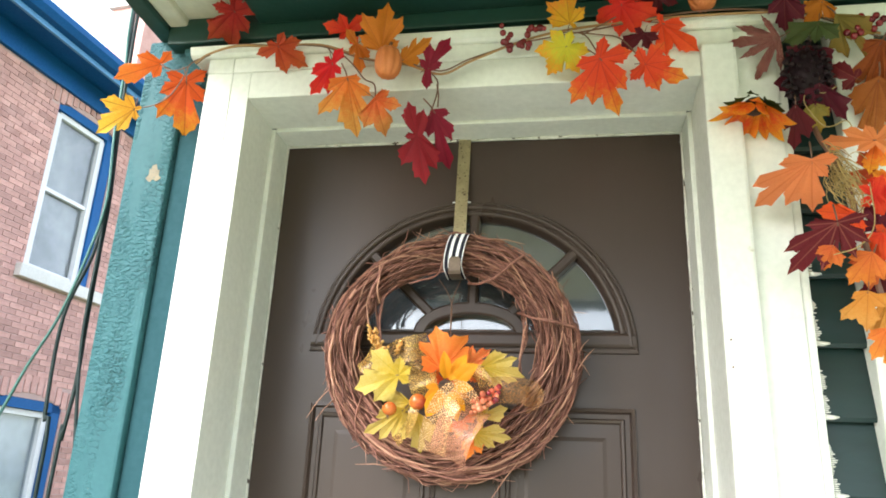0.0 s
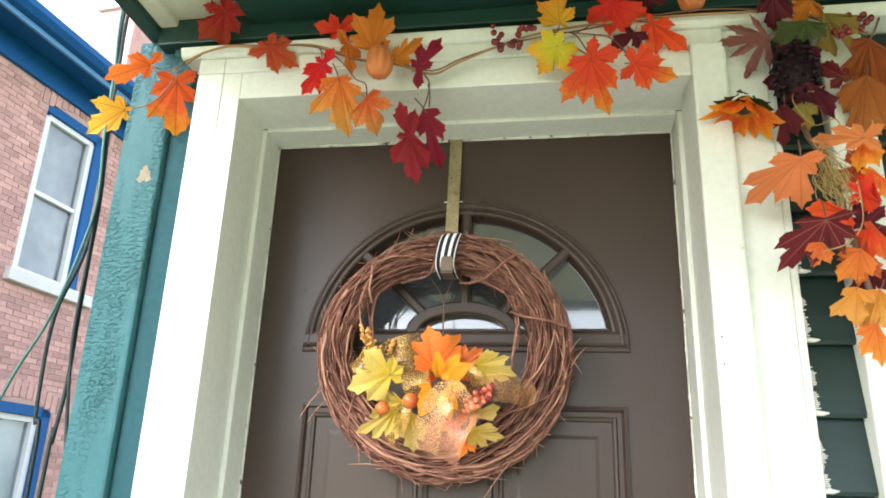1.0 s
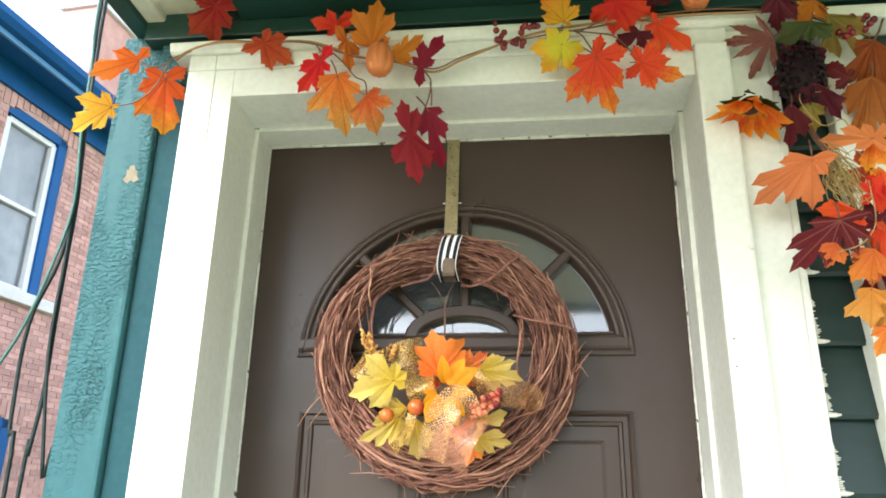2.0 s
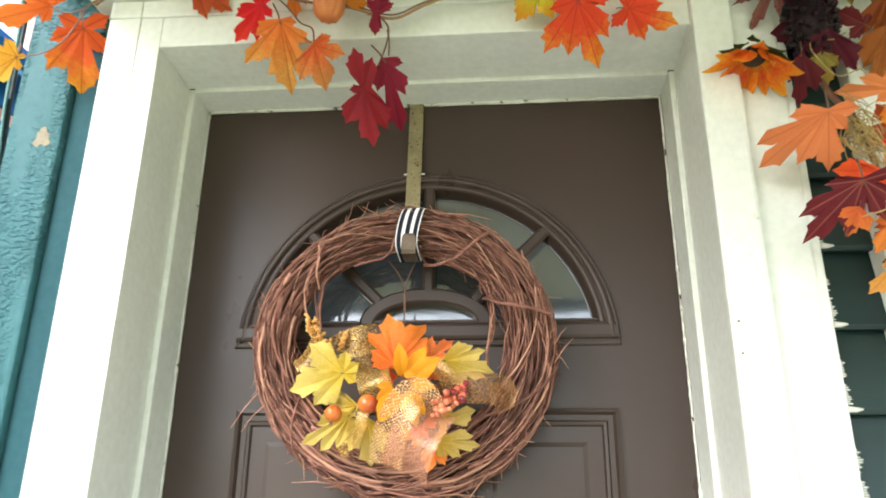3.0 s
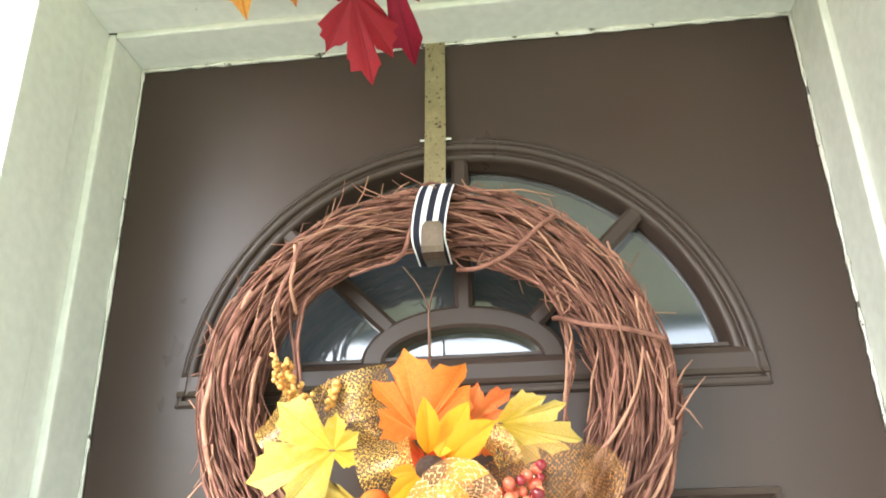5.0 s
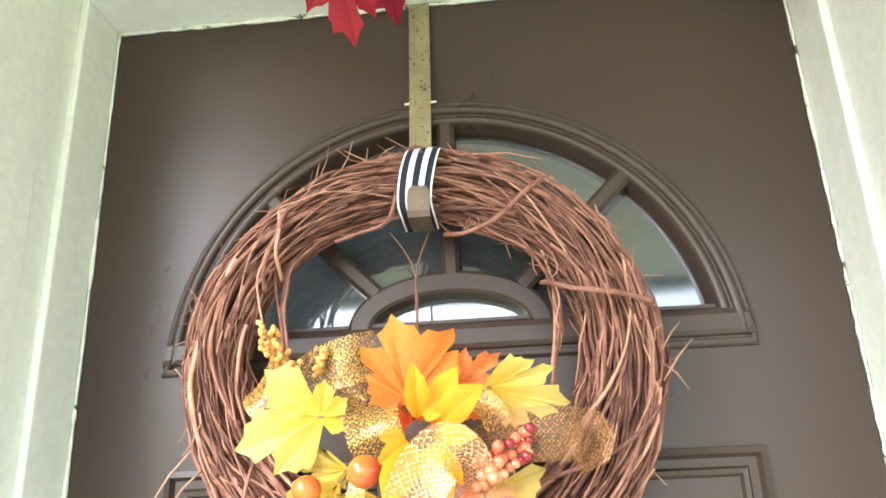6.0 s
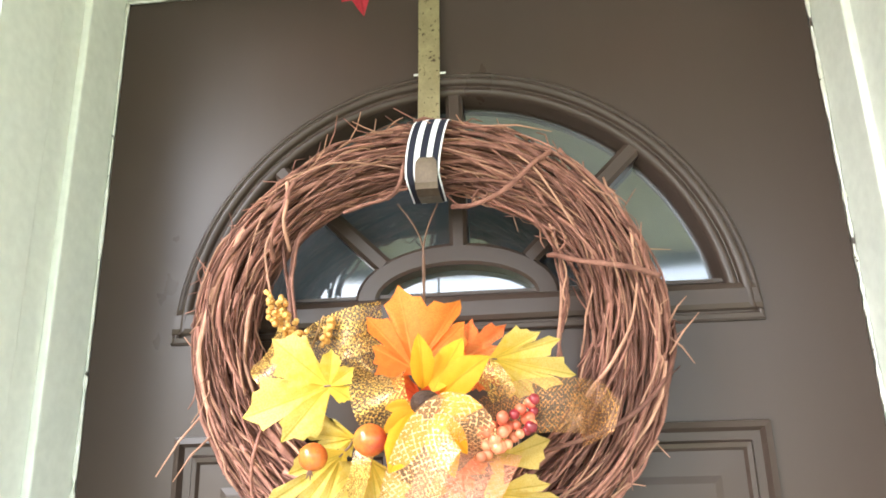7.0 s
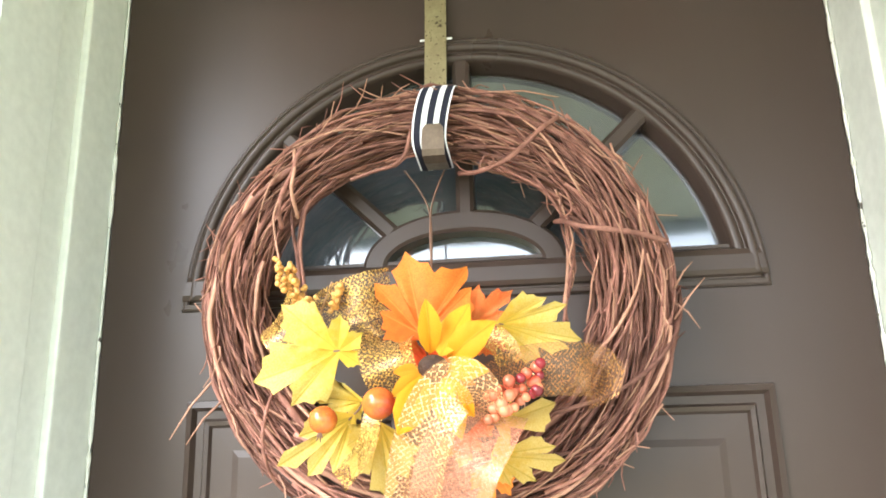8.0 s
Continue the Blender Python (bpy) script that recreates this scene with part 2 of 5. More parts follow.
# Near-black wall colour stands in for the hall being unlit.
INDOOR = surface("unlit_hall_tone", (0.10, 0.11, 0.12), (0.07, 0.08, 0.09), 0.8, 2.0, 40.0)
GLASS = glassy("door_glass", (0.66, 0.70, 0.74), 0.06, 0.20)
HOOK = surface("tarnished_brass", (0.42, 0.36, 0.20), (0.30, 0.25, 0.14), 0.38, 40.0, 260.0, 0.3, 0.001, metal=0.75, spots=(0.10, 0.075, 0.045), spot_scale=190.0, spot_at=0.60)
HOOK_DARK = surface("browned_metal_hook", (0.19, 0.14, 0.10), (0.13, 0.095, 0.07), 0.45, 40.0, 260.0, 0.3, 0.001, metal=0.5)
NUB = surface("clear_white_plastic", (0.8, 0.8, 0.78), (0.7, 0.7, 0.68), 0.3)
STRIPE = striped("black_white_ribbon")
VINE = surface("grapevine_bark", (0.35, 0.165, 0.120), (0.165, 0.071, 0.052), 0.75, 60.0, 380.0, 0.5, 0.001, vary=0.48, spec=0.25)
TWIG_PALE = surface("pale_split_vine", (0.50, 0.275, 0.185), (0.38, 0.195, 0.13), 0.7, 60.0, 300.0, 0.4, 0.001, vary=0.2, spec=0.25)
STALK = surface("brown_plastic_stalk", (0.20, 0.10, 0.06), (0.14, 0.07, 0.04), 0.5, 30.0, 200.0)
STALK_TAN = surface("tan_garland_stem", (0.42, 0.24, 0.09), (0.33, 0.19, 0.08), 0.5, 30.0, 200.0)
PUMPKIN = surface("orange_pumpkin_skin", (0.55, 0.16, 0.04), (0.62, 0.21, 0.06), 0.55, 40.0, 300.0, 0.2, 0.001)
BERRY = surface("dark_red_berry", (0.24, 0.018, 0.022), (0.15, 0.012, 0.018), 0.2, 60.0, 300.0, vary=0.3)
GRAPE = surface("blush_berry", (0.80, 0.32, 0.16), (0.58, 0.09, 0.05), 0.18, 45.0, 300.0, 0.1, 0.001, vary=0.3)
APPLE = surface("orange_crabapple", (0.70, 0.24, 0.035), (0.42, 0.03, 0.015), 0.20, 24.0, 300.0, 0.08, 0.001)
GOLDBERRY = surface("gold_berry", (0.70, 0.43, 0.12), (0.55, 0.25, 0.05), 0.45, 60.0, 300.0, vary=0.2)
CONE = surface("dark_pine_cone", (0.020, 0.009, 0.012), (0.014, 0.007, 0.010), 0.5, 60.0, 300.0, spec=0.2)
RAFFIA = surface("yellow_raffia", (0.48, 0.36, 0.14), (0.36, 0.25, 0.09), 0.7, 60.0, 300.0, vary=0.3)
SEED = surface("dark_flower_head", (0.035, 0.016, 0.012), (0.06, 0.03, 0.015), 0.8, 200.0, 500.0, 0.8, 0.003)
PETAL = leafy("yellow_petal", (0.84, 0.36, 0.008), (0.86, 0.46, 0.02), (0.66, 0.24, 0.01))
PETAL_ORANGE = leafy("orange_petal", (0.86, 0.14, 0.012), (0.92, 0.40, 0.018), (0.62, 0.12, 0.01), at=(0.05, 0.45))
LEAF_RED = leafy("red_orange_leaf", (0.82, 0.11, 0.02), (0.88, 0.21, 0.035), (0.45, 0.05, 0.02))
LEAF_FLAME = leafy("flame_leaf", (0.85, 0.12, 0.018), (0.90, 0.42, 0.03), (0.50, 0.05, 0.02), at=(0.40, 0.95))
LEAF_SCARLET = leafy("scarlet_leaf", (0.80, 0.045, 0.014), (0.86, 0.09, 0.02), (0.50, 0.03, 0.02))
LEAF_RUST = leafy("rust_leaf", (0.48, 0.05, 0.018), (0.55, 0.11, 0.03), (0.22, 0.02, 0.02))
LEAF_YELLOW = leafy("yellow_orange_leaf", (0.80, 0.44, 0.02), (0.86, 0.25, 0.02), (0.40, 0.10, 0.03))
LEAF_GOLD = leafy("gold_green_leaf", (0.62, 0.52, 0.03), (0.84, 0.28, 0.02), (0.45, 0.42, 0.05), at=(0.3, 0.8))
LEAF_AMBER = leafy("amber_leaf", (0.62, 0.19, 0.014), (0.70, 0.22, 0.022), (0.48, 0.12, 0.02))
LEAF_ORANGE = leafy("orange_leaf", (0.74, 0.175, 0.03), (0.80, 0.28, 0.04), (0.50, 0.08, 0.02))
LEAF_ORANGE2 = leafy("bright_orange_leaf", (0.84, 0.155, 0.016), (0.88, 0.27, 0.04), (0.86, 0.27, 0.05))
LEAF_PEACH = leafy("peach_leaf", (0.74, 0.225, 0.07), (0.70, 0.235, 0.085), (0.58, 0.15, 0.04))
LEAF_CRIMSON = leafy("crimson_leaf", (0.23, 0.006, 0.016), (0.29, 0.009, 0.020), (0.16, 0.006, 0.012))
LEAF_BURGUNDY = leafy("burgundy_leaf", (0.125, 0.010, 0.018), (0.15, 0.013, 0.022), (0.30, 0.09, 0.06))
LEAF_PLUM = leafy("plum_leaf", (0.10, 0.008, 0.018), (0.12, 0.01, 0.02), (0.06, 0.005, 0.01))
LEAF_GLITTER = leafy("maroon_glitter_leaf", (0.16, 0.022, 0.030), (0.18, 0.026, 0.034), (0.10, 0.014, 0.02), speck=(0.55, 0.36, 0.28))
LEAF_SUN = leafy("sunny_leaf", (0.84, 0.36, 0.035), (0.88, 0.56, 0.07), (0.42, 0.08, 0.02), at=(0.2, 0.8))
LEAF_TAWNY = leafy("tawny_leaf", (0.76, 0.17, 0.025), (0.80, 0.40, 0.09), (0.45, 0.09, 0.02), at=(0.2, 0.75))
LEAF_BRONZE = leafy("bronze_leaf", (0.36, 0.10, 0.018), (0.46, 0.15, 0.03), (0.24, 0.06, 0.015))
LEAF_HONEY = leafy("honey_leaf", (0.74, 0.32, 0.04), (0.80, 0.42, 0.09), (0.55, 0.2, 0.03))
LEAF_FLECK = leafy("gold_flecked_red_leaf", (0.80, 0.16, 0.03), (0.86, 0.12, 0.03), (0.50, 0.12, 0.02), speck=(0.85, 0.58, 0.14))
LEAF_GREEN = leafy("dull_green_leaf", (0.065, 0.095, 0.024), (0.08, 0.10, 0.03), (0.06, 0.06, 0.02))
LEAF_OLIVE = leafy("olive_leaf", (0.26, 0.20, 0.04), (0.36, 0.20, 0.03), (0.20, 0.16, 0.04))
LEAF_LEMON = leafy("lemon_leaf", (0.63, 0.42, 0.035), (0.70, 0.535, 0.15), (0.42, 0.32, 0.02), at=(0.15, 0.6))
NET_GOLD = netting("gold_lattice_ribbon", (0.74, 0.46, 0.10), (0.23, 0.105, 0.026), 9.0, 0.15, 0.52, speck=(1.0, 0.75, 0.2), torn=(0.48, 0.58))
NET_PALE = netting("pale_gold_lattice_ribbon", (0.82, 0.62, 0.36), (0.60, 0.27, 0.10), 8.5, 0.13, 0.38)
NET_BROWN = netting("copper_sheer_ribbon", (0.46, 0.22, 0.06), (0.26, 0.12, 0.05), 11.0, 0.12, 0.34)
NET_PEACH = netting("peach_sheer_ribbon", (0.78, 0.44, 0.29), (0.68, 0.29, 0.17), 26.0, 0.08, 0.36)
BRICK = surface("pink_brick", (0.66, 0.405, 0.36), (0.54, 0.305, 0.265), 0.85, 7.0, 60.0, 0.4, 0.004, vary=0.20, spec=0.2)
MORTAR = surface("grey_mortar", (0.60, 0.43, 0.39), (0.52, 0.36, 0.33), 0.9, 8.0, 120.0, 0.4, 0.004)
BLUE = surface("cobalt_paint", (0.006, 0.11, 0.34), (0.005, 0.09, 0.29), 0.6, 2.0, 40.0, 0.1, 0.002, spec=0.25)
BLUE_PALE = surface("light_blue_metal", (0.10, 0.30, 0.56), (0.08, 0.25, 0.48), 0.4, 2.0, 40.0)
WHITE = surface("white_window_paint", (0.82, 0.82, 0.82), (0.76, 0.76, 0.77), 0.4, 4.0, 60.0)
STONE = surface("white_painted_sill", (0.74, 0.73, 0.70), (0.66, 0.64, 0.60), 0.6, 6.0, 60.0, 0.3, 0.003)
PANE = glassy("window_glass", (0.88, 0.90, 0.91), 0.05, 0.06)
# Broad mottled greys paint in the dim, reflective look of the upper panes.
PANE_BACKING = surface("mottled_pane_backing", (0.62, 0.60, 0.57), (0.20, 0.20, 0.20), 0.8, 1.7, 40.0)
BLIND = surface("pale_roller_blind", (0.80, 0.86, 0.88), (0.70, 0.77, 0.80), 0.8, 2.0, 40.0)
CABLE = surface("black_cable", (0.018, 0.040, 0.034), (0.014, 0.03, 0.028), 0.6, 20.0, 120.0)
CABLE_GREEN = surface("green_cable", (0.10, 0.24, 0.20), (0.08, 0.20, 0.17), 0.5, 20.0, 120.0)
ROOFING = surface("grey_roofing", (0.20, 0.19, 0.18), (0.15, 0.15, 0.14), 0.85, 6.0, 90.0, 0.4, 0.004)
# Unseen ground, lightened so that it bounces light onto walls and soffits.
GROUND = surface("pale_bounce_ground", (0.23, 0.27, 0.10), (0.27, 0.26, 0.13), 0.9, 0.6, 20.0, 0.6, 0.02)
SMEAR = surface("white_paint_smear", (0.80, 0.79, 0.72), (0.74, 0.73, 0.66), 0.5, 60.0, 200.0, 0.4, 0.002)


# ---- building helpers ----
def origin(ob):
    spot = Vector((0, 0, 0))
    while ob is not None:
        spot, ob = spot + ob.location, ob.parent
    return spot


def thing(name, at, label, category, group="", kind=""):
    ob = new(name)
    ob.location = at
    return tagged(ob, label, category, group, kind)


def mesh_of(bm, name, material, smooth=False):
    me = bpy.data.meshes.new(name)
    bm.normal_update()
    bm.to_mesh(me)
    bm.free()
    me.materials.append(material)
    if smooth:
        me.polygons.foreach_set("use_smooth", [True] * len(me.polygons))
    return me


def part(name, bm, material, parent=None, label="", smooth=False):
    """Links a bmesh, given in the place's own metres, as one mesh object under a thing or a part."""
    ob = new(name, mesh_of(bm, name, material, smooth))
    if parent is not None:
        ob.parent = parent
        ob.data.transform(Matrix.Translation(-origin(parent)))
    return tagged(ob, label)


def solid(name, bm, material, label, category, kind="structure", smooth=False):
    return tagged(part(name, bm, material, None, "", smooth), label, category, "", kind)


def box(x0, x1, y0, y1, z0, z1, bevel=0.0, bm=None):
    out = bm or bmesh.new()
    made = bmesh.ops.create_cube(out, size=1.0, matrix=Matrix.Translation(((x0 + x1) / 2, (y0 + y1) / 2, (z0 + z1) / 2)) @ Matrix.Diagonal((x1 - x0, y1 - y0, z1 - z0, 1)))
    if bevel:
        edges = list({e for v in made["verts"] for e in v.link_edges})
        bmesh.ops.bevel(out, geom=edges, offset=bevel, segments=2, profile=0.6, affect='EDGES')
    return out


def extrude_x(profile, x0, x1, mitre=0.0):
    """A moulding: a closed (y, z) outline drawn out along x; its ends lean in by mitre."""
    low = profile[0][1]
    bm = bmesh.new()
    a = [bm.verts.new((x0 + mitre * (z - low), y, z)) for y, z in profile]
    b = [bm.verts.new((x1 - mitre * (z - low), y, z)) for y, z in profile]
    n = len(profile)
    for i in range(n):
        bm.faces.new((a[i], a[(i + 1) % n], b[(i + 1) % n], b[i]))
    bm.faces.new(a[::-1])
    bm.faces.new(b)
    bmesh.ops.recalc_face_normals(bm, faces=bm.faces)
    return bm


def tube(points, radii, sides=5, bm=None):
    bm = bm or bmesh.new()
    rings = []
    pts = [Vector(p) for p in points]
    last = None
    for i, p in enumerate(pts):
        t = (pts[min(i + 1, len(pts) - 1)] - pts[max(i - 1, 0)]).normalized()
        ref = last if last is not None else (Vector((0, 0, 1)) if abs(t.z) < 0.9 else Vector((1, 0, 0)))
        a = (ref - t * ref.dot(t)).normalized()
        last = a
        b = t.cross(a)
        r = radii[i] if isinstance(radii, (list, tuple)) else radii
        rings.append([bm.verts.new(p + r * (math.cos(k * math.tau / sides) * a + math.sin(k * math.tau / sides) * b)) for k in range(sides)])
    for r0, r1 in zip(rings, rings[1:]):
        for k in range(sides):
            bm.faces.new((r0[k], r0[(k + 1) % sides], r1[(k + 1) % sides], r1[k]))
    bm.faces.new(rings[0][::-1])
    bm.faces.new(rings[-1])
    return bm


def curve_through(points, steps=6):
    """Catmull-Rom points through the given ones."""
    p = [Vector(q) for q in points]
    p = [p[0] * 2 - p[1]] + p + [p[-1] * 2 - p[-2]]
    out = []
    for i in range(1, len(p) - 2):
        for k in range(steps):
            t = k / steps
            out.append(0.5 * (2 * p[i] + (p[i + 1] - p[i - 1]) * t + (2 * p[i - 1] - 5 * p[i] + 4 * p[i + 1] - p[i + 2]) * t * t + (3 * p[i] - p[i - 1] - 3 * p[i + 1] + p[i + 2]) * t ** 3))
    out.append(p[-2])
    return out


def ball(at, r, squash=1.0, rings=7, seg=10):
    bm = bmesh.new()
    bmesh.ops.create_uvsphere(bm, u_segments=seg, v_segments=rings, radius=r, matrix=Matrix.Translation(at) @ Matrix.Diagonal((1, 1, squash, 1)))
    return bm


def lathe_ribs(at, r, height, ribs, depth):
    """A ribbed, flattened gourd."""
    bm = bmesh.new()
    n, m = ribs * 5, 10
    rings = []
    for j in range(1, m):
        v = math.pi * j / m
        ring = []
        for i in range(n):
            a = math.tau * i / n
            k = 1 - depth * (0.5 + 0.5 * math.cos(ribs * a)) ** 3
            rr = r * math.sin(v) ** 0.75 * k
            ring.append(bm.verts.new((at[0] + rr * math.cos(a), at[1] + rr * math.sin(a), at[2] + height / 2 * math.cos(v) * (1 - 0.12 * (1 - math.sin(v))))))
        rings.append(ring)
    for r0, r1 in zip(rings, rings[1:]):
        for i in range(n):
            bm.faces.new((r0[i], r1[i], r1[(i + 1) % n], r0[(i + 1) % n]))
    for ring in (rings[0], rings[-1]):
        c = bm.verts.new(sum((v.co for v in ring), Vector()) / n)
        for i in range(n):
            bm.faces.new((c, ring[i], ring[(i + 1) % n]))
    bmesh.ops.recalc_face_normals(bm, faces=bm.faces)
    return bm


def blade(name, ring, lobes, bend, material, rnd):
    """A thin blade from its closed outline round the point where its ribs meet: creased along the ribs, cupped, with curled tips."""
    bm = bmesh.new()
    layer = bm.loops.layers.uv.new("UVMap")
    px, py, curl = rnd.uniform(0, 9), rnd.uniform(0, 9), rnd.uniform(0.5, 1.3)
    tips = [rnd.uniform(-0.40, 0.22) for _ in lobes]
    axes = [Vector((math.sin(radians(a)), math.cos(radians(a)))) for a, _ in lobes]
    flat = {}

    def place(q):
        r = q.length
        off = [abs(q.x * d.y - q.y * d.x) if q.dot(d) > 0 else r for d in axes]
        k = off.index(min(off))
        lift = 0.55 * off[k] - 1.7 * off[k] ** 2 - bend * curl * r * r - 0.07 * math.sin(7 * q.x + px) * (r + 0.1) - 0.07 * math.sin(6 * q.y + py) * r
        lift += tips[k] * max(0.0, r - 0.4) ** 2 * 1.6
        v = bm.verts.new((q.x, q.y, lift))
        flat[v] = (off[k], r)
        return v

    rings = [[place(p * k) for p in ring] for k in (1.0, 0.82, 0.62, 0.40, 0.18)]
    hub = place(Vector((0.0, 0.0)))
    n = len(ring)
    for r0, r1 in zip(rings, rings[1:]):
        for i in range(n):
            bm.faces.new((r0[i], r0[(i + 1) % n], r1[(i + 1) % n], r1[i]))
    for i in range(n):
        bm.faces.new((rings[-1][i], rings[-1][(i + 1) % n], hub))
    for f in bm.faces:
        for l in f.loops:
            l[layer].uv = flat[l.vert]
    bmesh.ops.recalc_face_normals(bm, faces=bm.faces)
    return mesh_of(bm, name, material, True)


# along a lobe: share of its length, share of its half width; toothed
TEETH = ((0.40, 0.86), (0.53, 0.92), (0.66, 1.12), (0.69, 0.70), (0.80, 0.64), (0.83, 0.34), (0.92, 0.15))


def maple_ring(lobes, wide, rnd):
    """The outline of a lobed leaf; lobes: (degrees from the middle rib, length), in turn."""
    n = len(lobes)
    ring = []
    for i, (a, long) in enumerate(lobes):
        d = Vector((math.sin(radians(a)), math.cos(radians(a))))
        for side in (-1, 1):
            b, other = lobes[(i + side) % n]
            gap = (side * (b - a)) % 360
            across = Vector((d.y, -d.x)) * side
            limit = math.tan(radians(min(gap / 2, 70)))
            depth = 0.07 * long if gap > 140 else min(long, other) * max(0.24, min(0.74, 0.95 * wide / limit))
            pts = []
            for u, w in TEETH:
                rho = long * u * rnd.uniform(0.985, 1.015)
                if rho > 1.06 * depth:
                    pts.append(d * rho + across * min(wide * long * w * rnd.uniform(0.88, 1.12), 0.94 * rho * limit))
            if side < 0:
                ring += pts
                ring.append(d * long)
            else:
                ring += pts[::-1]
                turn = radians(a + gap / 2)
                ring.append(Vector((math.sin(turn), math.cos(turn))) * depth)
    return ring


LEAVES = [0]
PORCH = Vector((0.15, -1.4, 1.3))


def maple(parent, hub, tip, lobes, material, wide=0.28, bend=0.08):
    """A fabric maple leaf: where its ribs meet, its longest tip, and its lobes; it faces the middle of the porch."""
    LEAVES[0] += 1
    rnd = random.Random(LEAVES[0])
    ob = new("leaf", blade("leaf", maple_ring(lobes, wide, rnd), lobes, bend, material, rnd))
    ob.parent = parent
    tagged(ob, material.name.replace("_leaf", "").replace("_", " ") + " fabric maple leaf")
    hub, tip = Vector(hub), Vector(tip)
    y = (tip - hub).normalized()
    z = PORCH - hub
    z = (z - y * z.dot(y)).normalized()
    m = Matrix((y.cross(z), y, z)).transposed().to_4x4()
    ob.matrix_basis = Matrix.Translation(hub - origin(parent)) @ m @ Matrix.Scale((tip - hub).length, 4)
    back = radians((lobes[-1][0] + lobes[0][0] + 360) / 2)
    d = Vector((math.sin(back), math.cos(back), 0))
    stalk = [-d * 0.05, d * 0.10 + Vector((0, 0, -0.02)), d * 0.24 + Vector((0.03, 0, -0.10))]
    tw = new("leaf_stalk", mesh_of(tube(stalk, [0.010, 0.013, 0.012], 5), "leaf_stalk", STALK, True))
    tw.parent = ob
    return ob


PETAL_SIDE = ((0.06, 0.10), (0.25, 0.20), (0.48, 0.25), (0.70, 0.20), (0.88, 0.10))


def petal_ring(width, rnd):
    right = [Vector((w * width * rnd.uniform(0.92, 1.08), u - 0.45)) for u, w in PETAL_SIDE]
    left = [Vector((-w * width * rnd.uniform(0.92, 1.08), u - 0.45)) for u, w in PETAL_SIDE]
    return [Vector((0, -0.45)), *left, Vector((0, 0.55)), *right[::-1]]


def flower(parent, at, turn, size, material, petals, seed, lean=(4, 34), middle=0.34, sepals=0):
    """A fabric sunflower facing along z of turn; petals: (degrees round it, length against its size)."""
    rnd = random.Random(seed)
    head = part("sunflower", ball(at, size * middle, 0.8, 10, 16), SEED, parent, "dark seeded flower head", True)
    base = Vector(at)
    for name, ring in (("petal", petals), ("sepal", [(360 * k / max(1, sepals) + 11, 0.56) for k in range(sepals)])):
        for a, long in ring:
            me = blade(name, petal_ring(rnd.uniform(0.85, 1.08), rnd), ((0, 0.55), (180, 0.45)), rnd.uniform(0.1, 0.5), material if name == "petal" else LEAF_GREEN, rnd)
            ob = new(name, me)
            ob.parent = head
            back = 0.0 if name == "petal" else -0.17 * size
            tilt = rnd.uniform(*lean) if name == "petal" else rnd.uniform(20, 55)
            ob.matrix_basis = Matrix.Translation(base - origin(parent)) @ turn @ pose(0, 0, 0, 0, 0, a + rnd.uniform(-4, 4)) @ pose(0, size * 0.2, back, tilt, rnd.uniform(-12, 12), 0) @ Matrix.Scale(size * long, 4) @ pose(0, 0.45, 0)
    return head


def band(parent, name, points, width, material, label="", side=None, twist=(0, 0), steps=8, across=6, cup=0.0):
    """A ribbon along a curve; side: its width's direction at first, turned by twist degrees from start to end."""
    pts = curve_through(points, steps)
    bm = bmesh.new()
    layer = bm.loops.layers.uv.new("UVMap")
    rows, run = [], 0.0
    flat = {}
    for i, p in enumerate(pts):
        t = (pts[min(i + 1, len(pts) - 1)] - pts[max(i - 1, 0)]).normalized()
        if i:
            run += (p - pts[i - 1]).length
        s = Vector(side) if side else t.cross(Vector((0, -1, 0)))
        s = (s - t * s.dot(t)).normalized()
        k = i / (len(pts) - 1)
        s = Matrix.Rotation(radians(twist[0] + (twist[1] - twist[0]) * k), 3, t) @ s
        n = t.cross(s)
        row = []
        for j in range(across + 1):
            u = j / across - 0.5
            v = bm.verts.new(p + s * (u * width) + n * (cup * width * (0.25 - u * u) + 0.02 * width * math.sin(9 * k + 5 * u)))
            flat[v] = (u + 0.5, run / width)
            row.append(v)
        rows.append(row)
    for r0, r1 in zip(rows, rows[1:]):
        for j in range(across):
            bm.faces.new((r0[j], r0[j + 1], r1[j + 1], r1[j]))
    for f in bm.faces:
        for l in f.loops:
            l[layer].uv = flat[l.vert]
    return part(name, bm, material, parent, label, True)


# ---- the porch and the house front ----
ground_bm = bmesh.new()
bmesh.ops.create_grid(ground_bm, x_segments=4, y_segments=4, size=400, matrix=Matrix.Translation((0, 0, -0.8)))
solid("ground", ground_bm, GROUND, "worn pale grass and gravel between the houses", "ground")
solid("floor", box(-0.95, 2.6, -2.4, -0.12, -0.8, 0.0), DECK, "grey painted wooden porch floor", "floor")
solid("ceiling", box(-0.66, 2.6, -2.30, -0.12, 2.292, 2.42), CEIL, "cream painted porch ceiling with flaking edges", "ceiling")
solid("wall_left_return", box(-0.66, -0.565, -0.150, 0.08, -0.8, 2.125), TEAL, "teal painted strip of wall between post and door casing", "wall")
wall_bm = box(0.475, 2.6, -0.165, 0.08, -0.8, 2.6)
box(-0.565, 0.475, -0.165, 0.08, 2.085, 2.6, 0, wall_bm)
box(-0.565, -0.475, -0.165, 0.08, 0.0, 2.085, 0, wall_bm)
wall_front = solid("wall_front", wall_bm, SIDING, "dark green clapboard house wall with white paint smears", "wall")
solid("wall_side", box(-0.78, -0.70, 0.0, 6.0, -0.8, 3.4), SIDING, "dark green side wall of the house", "wall")
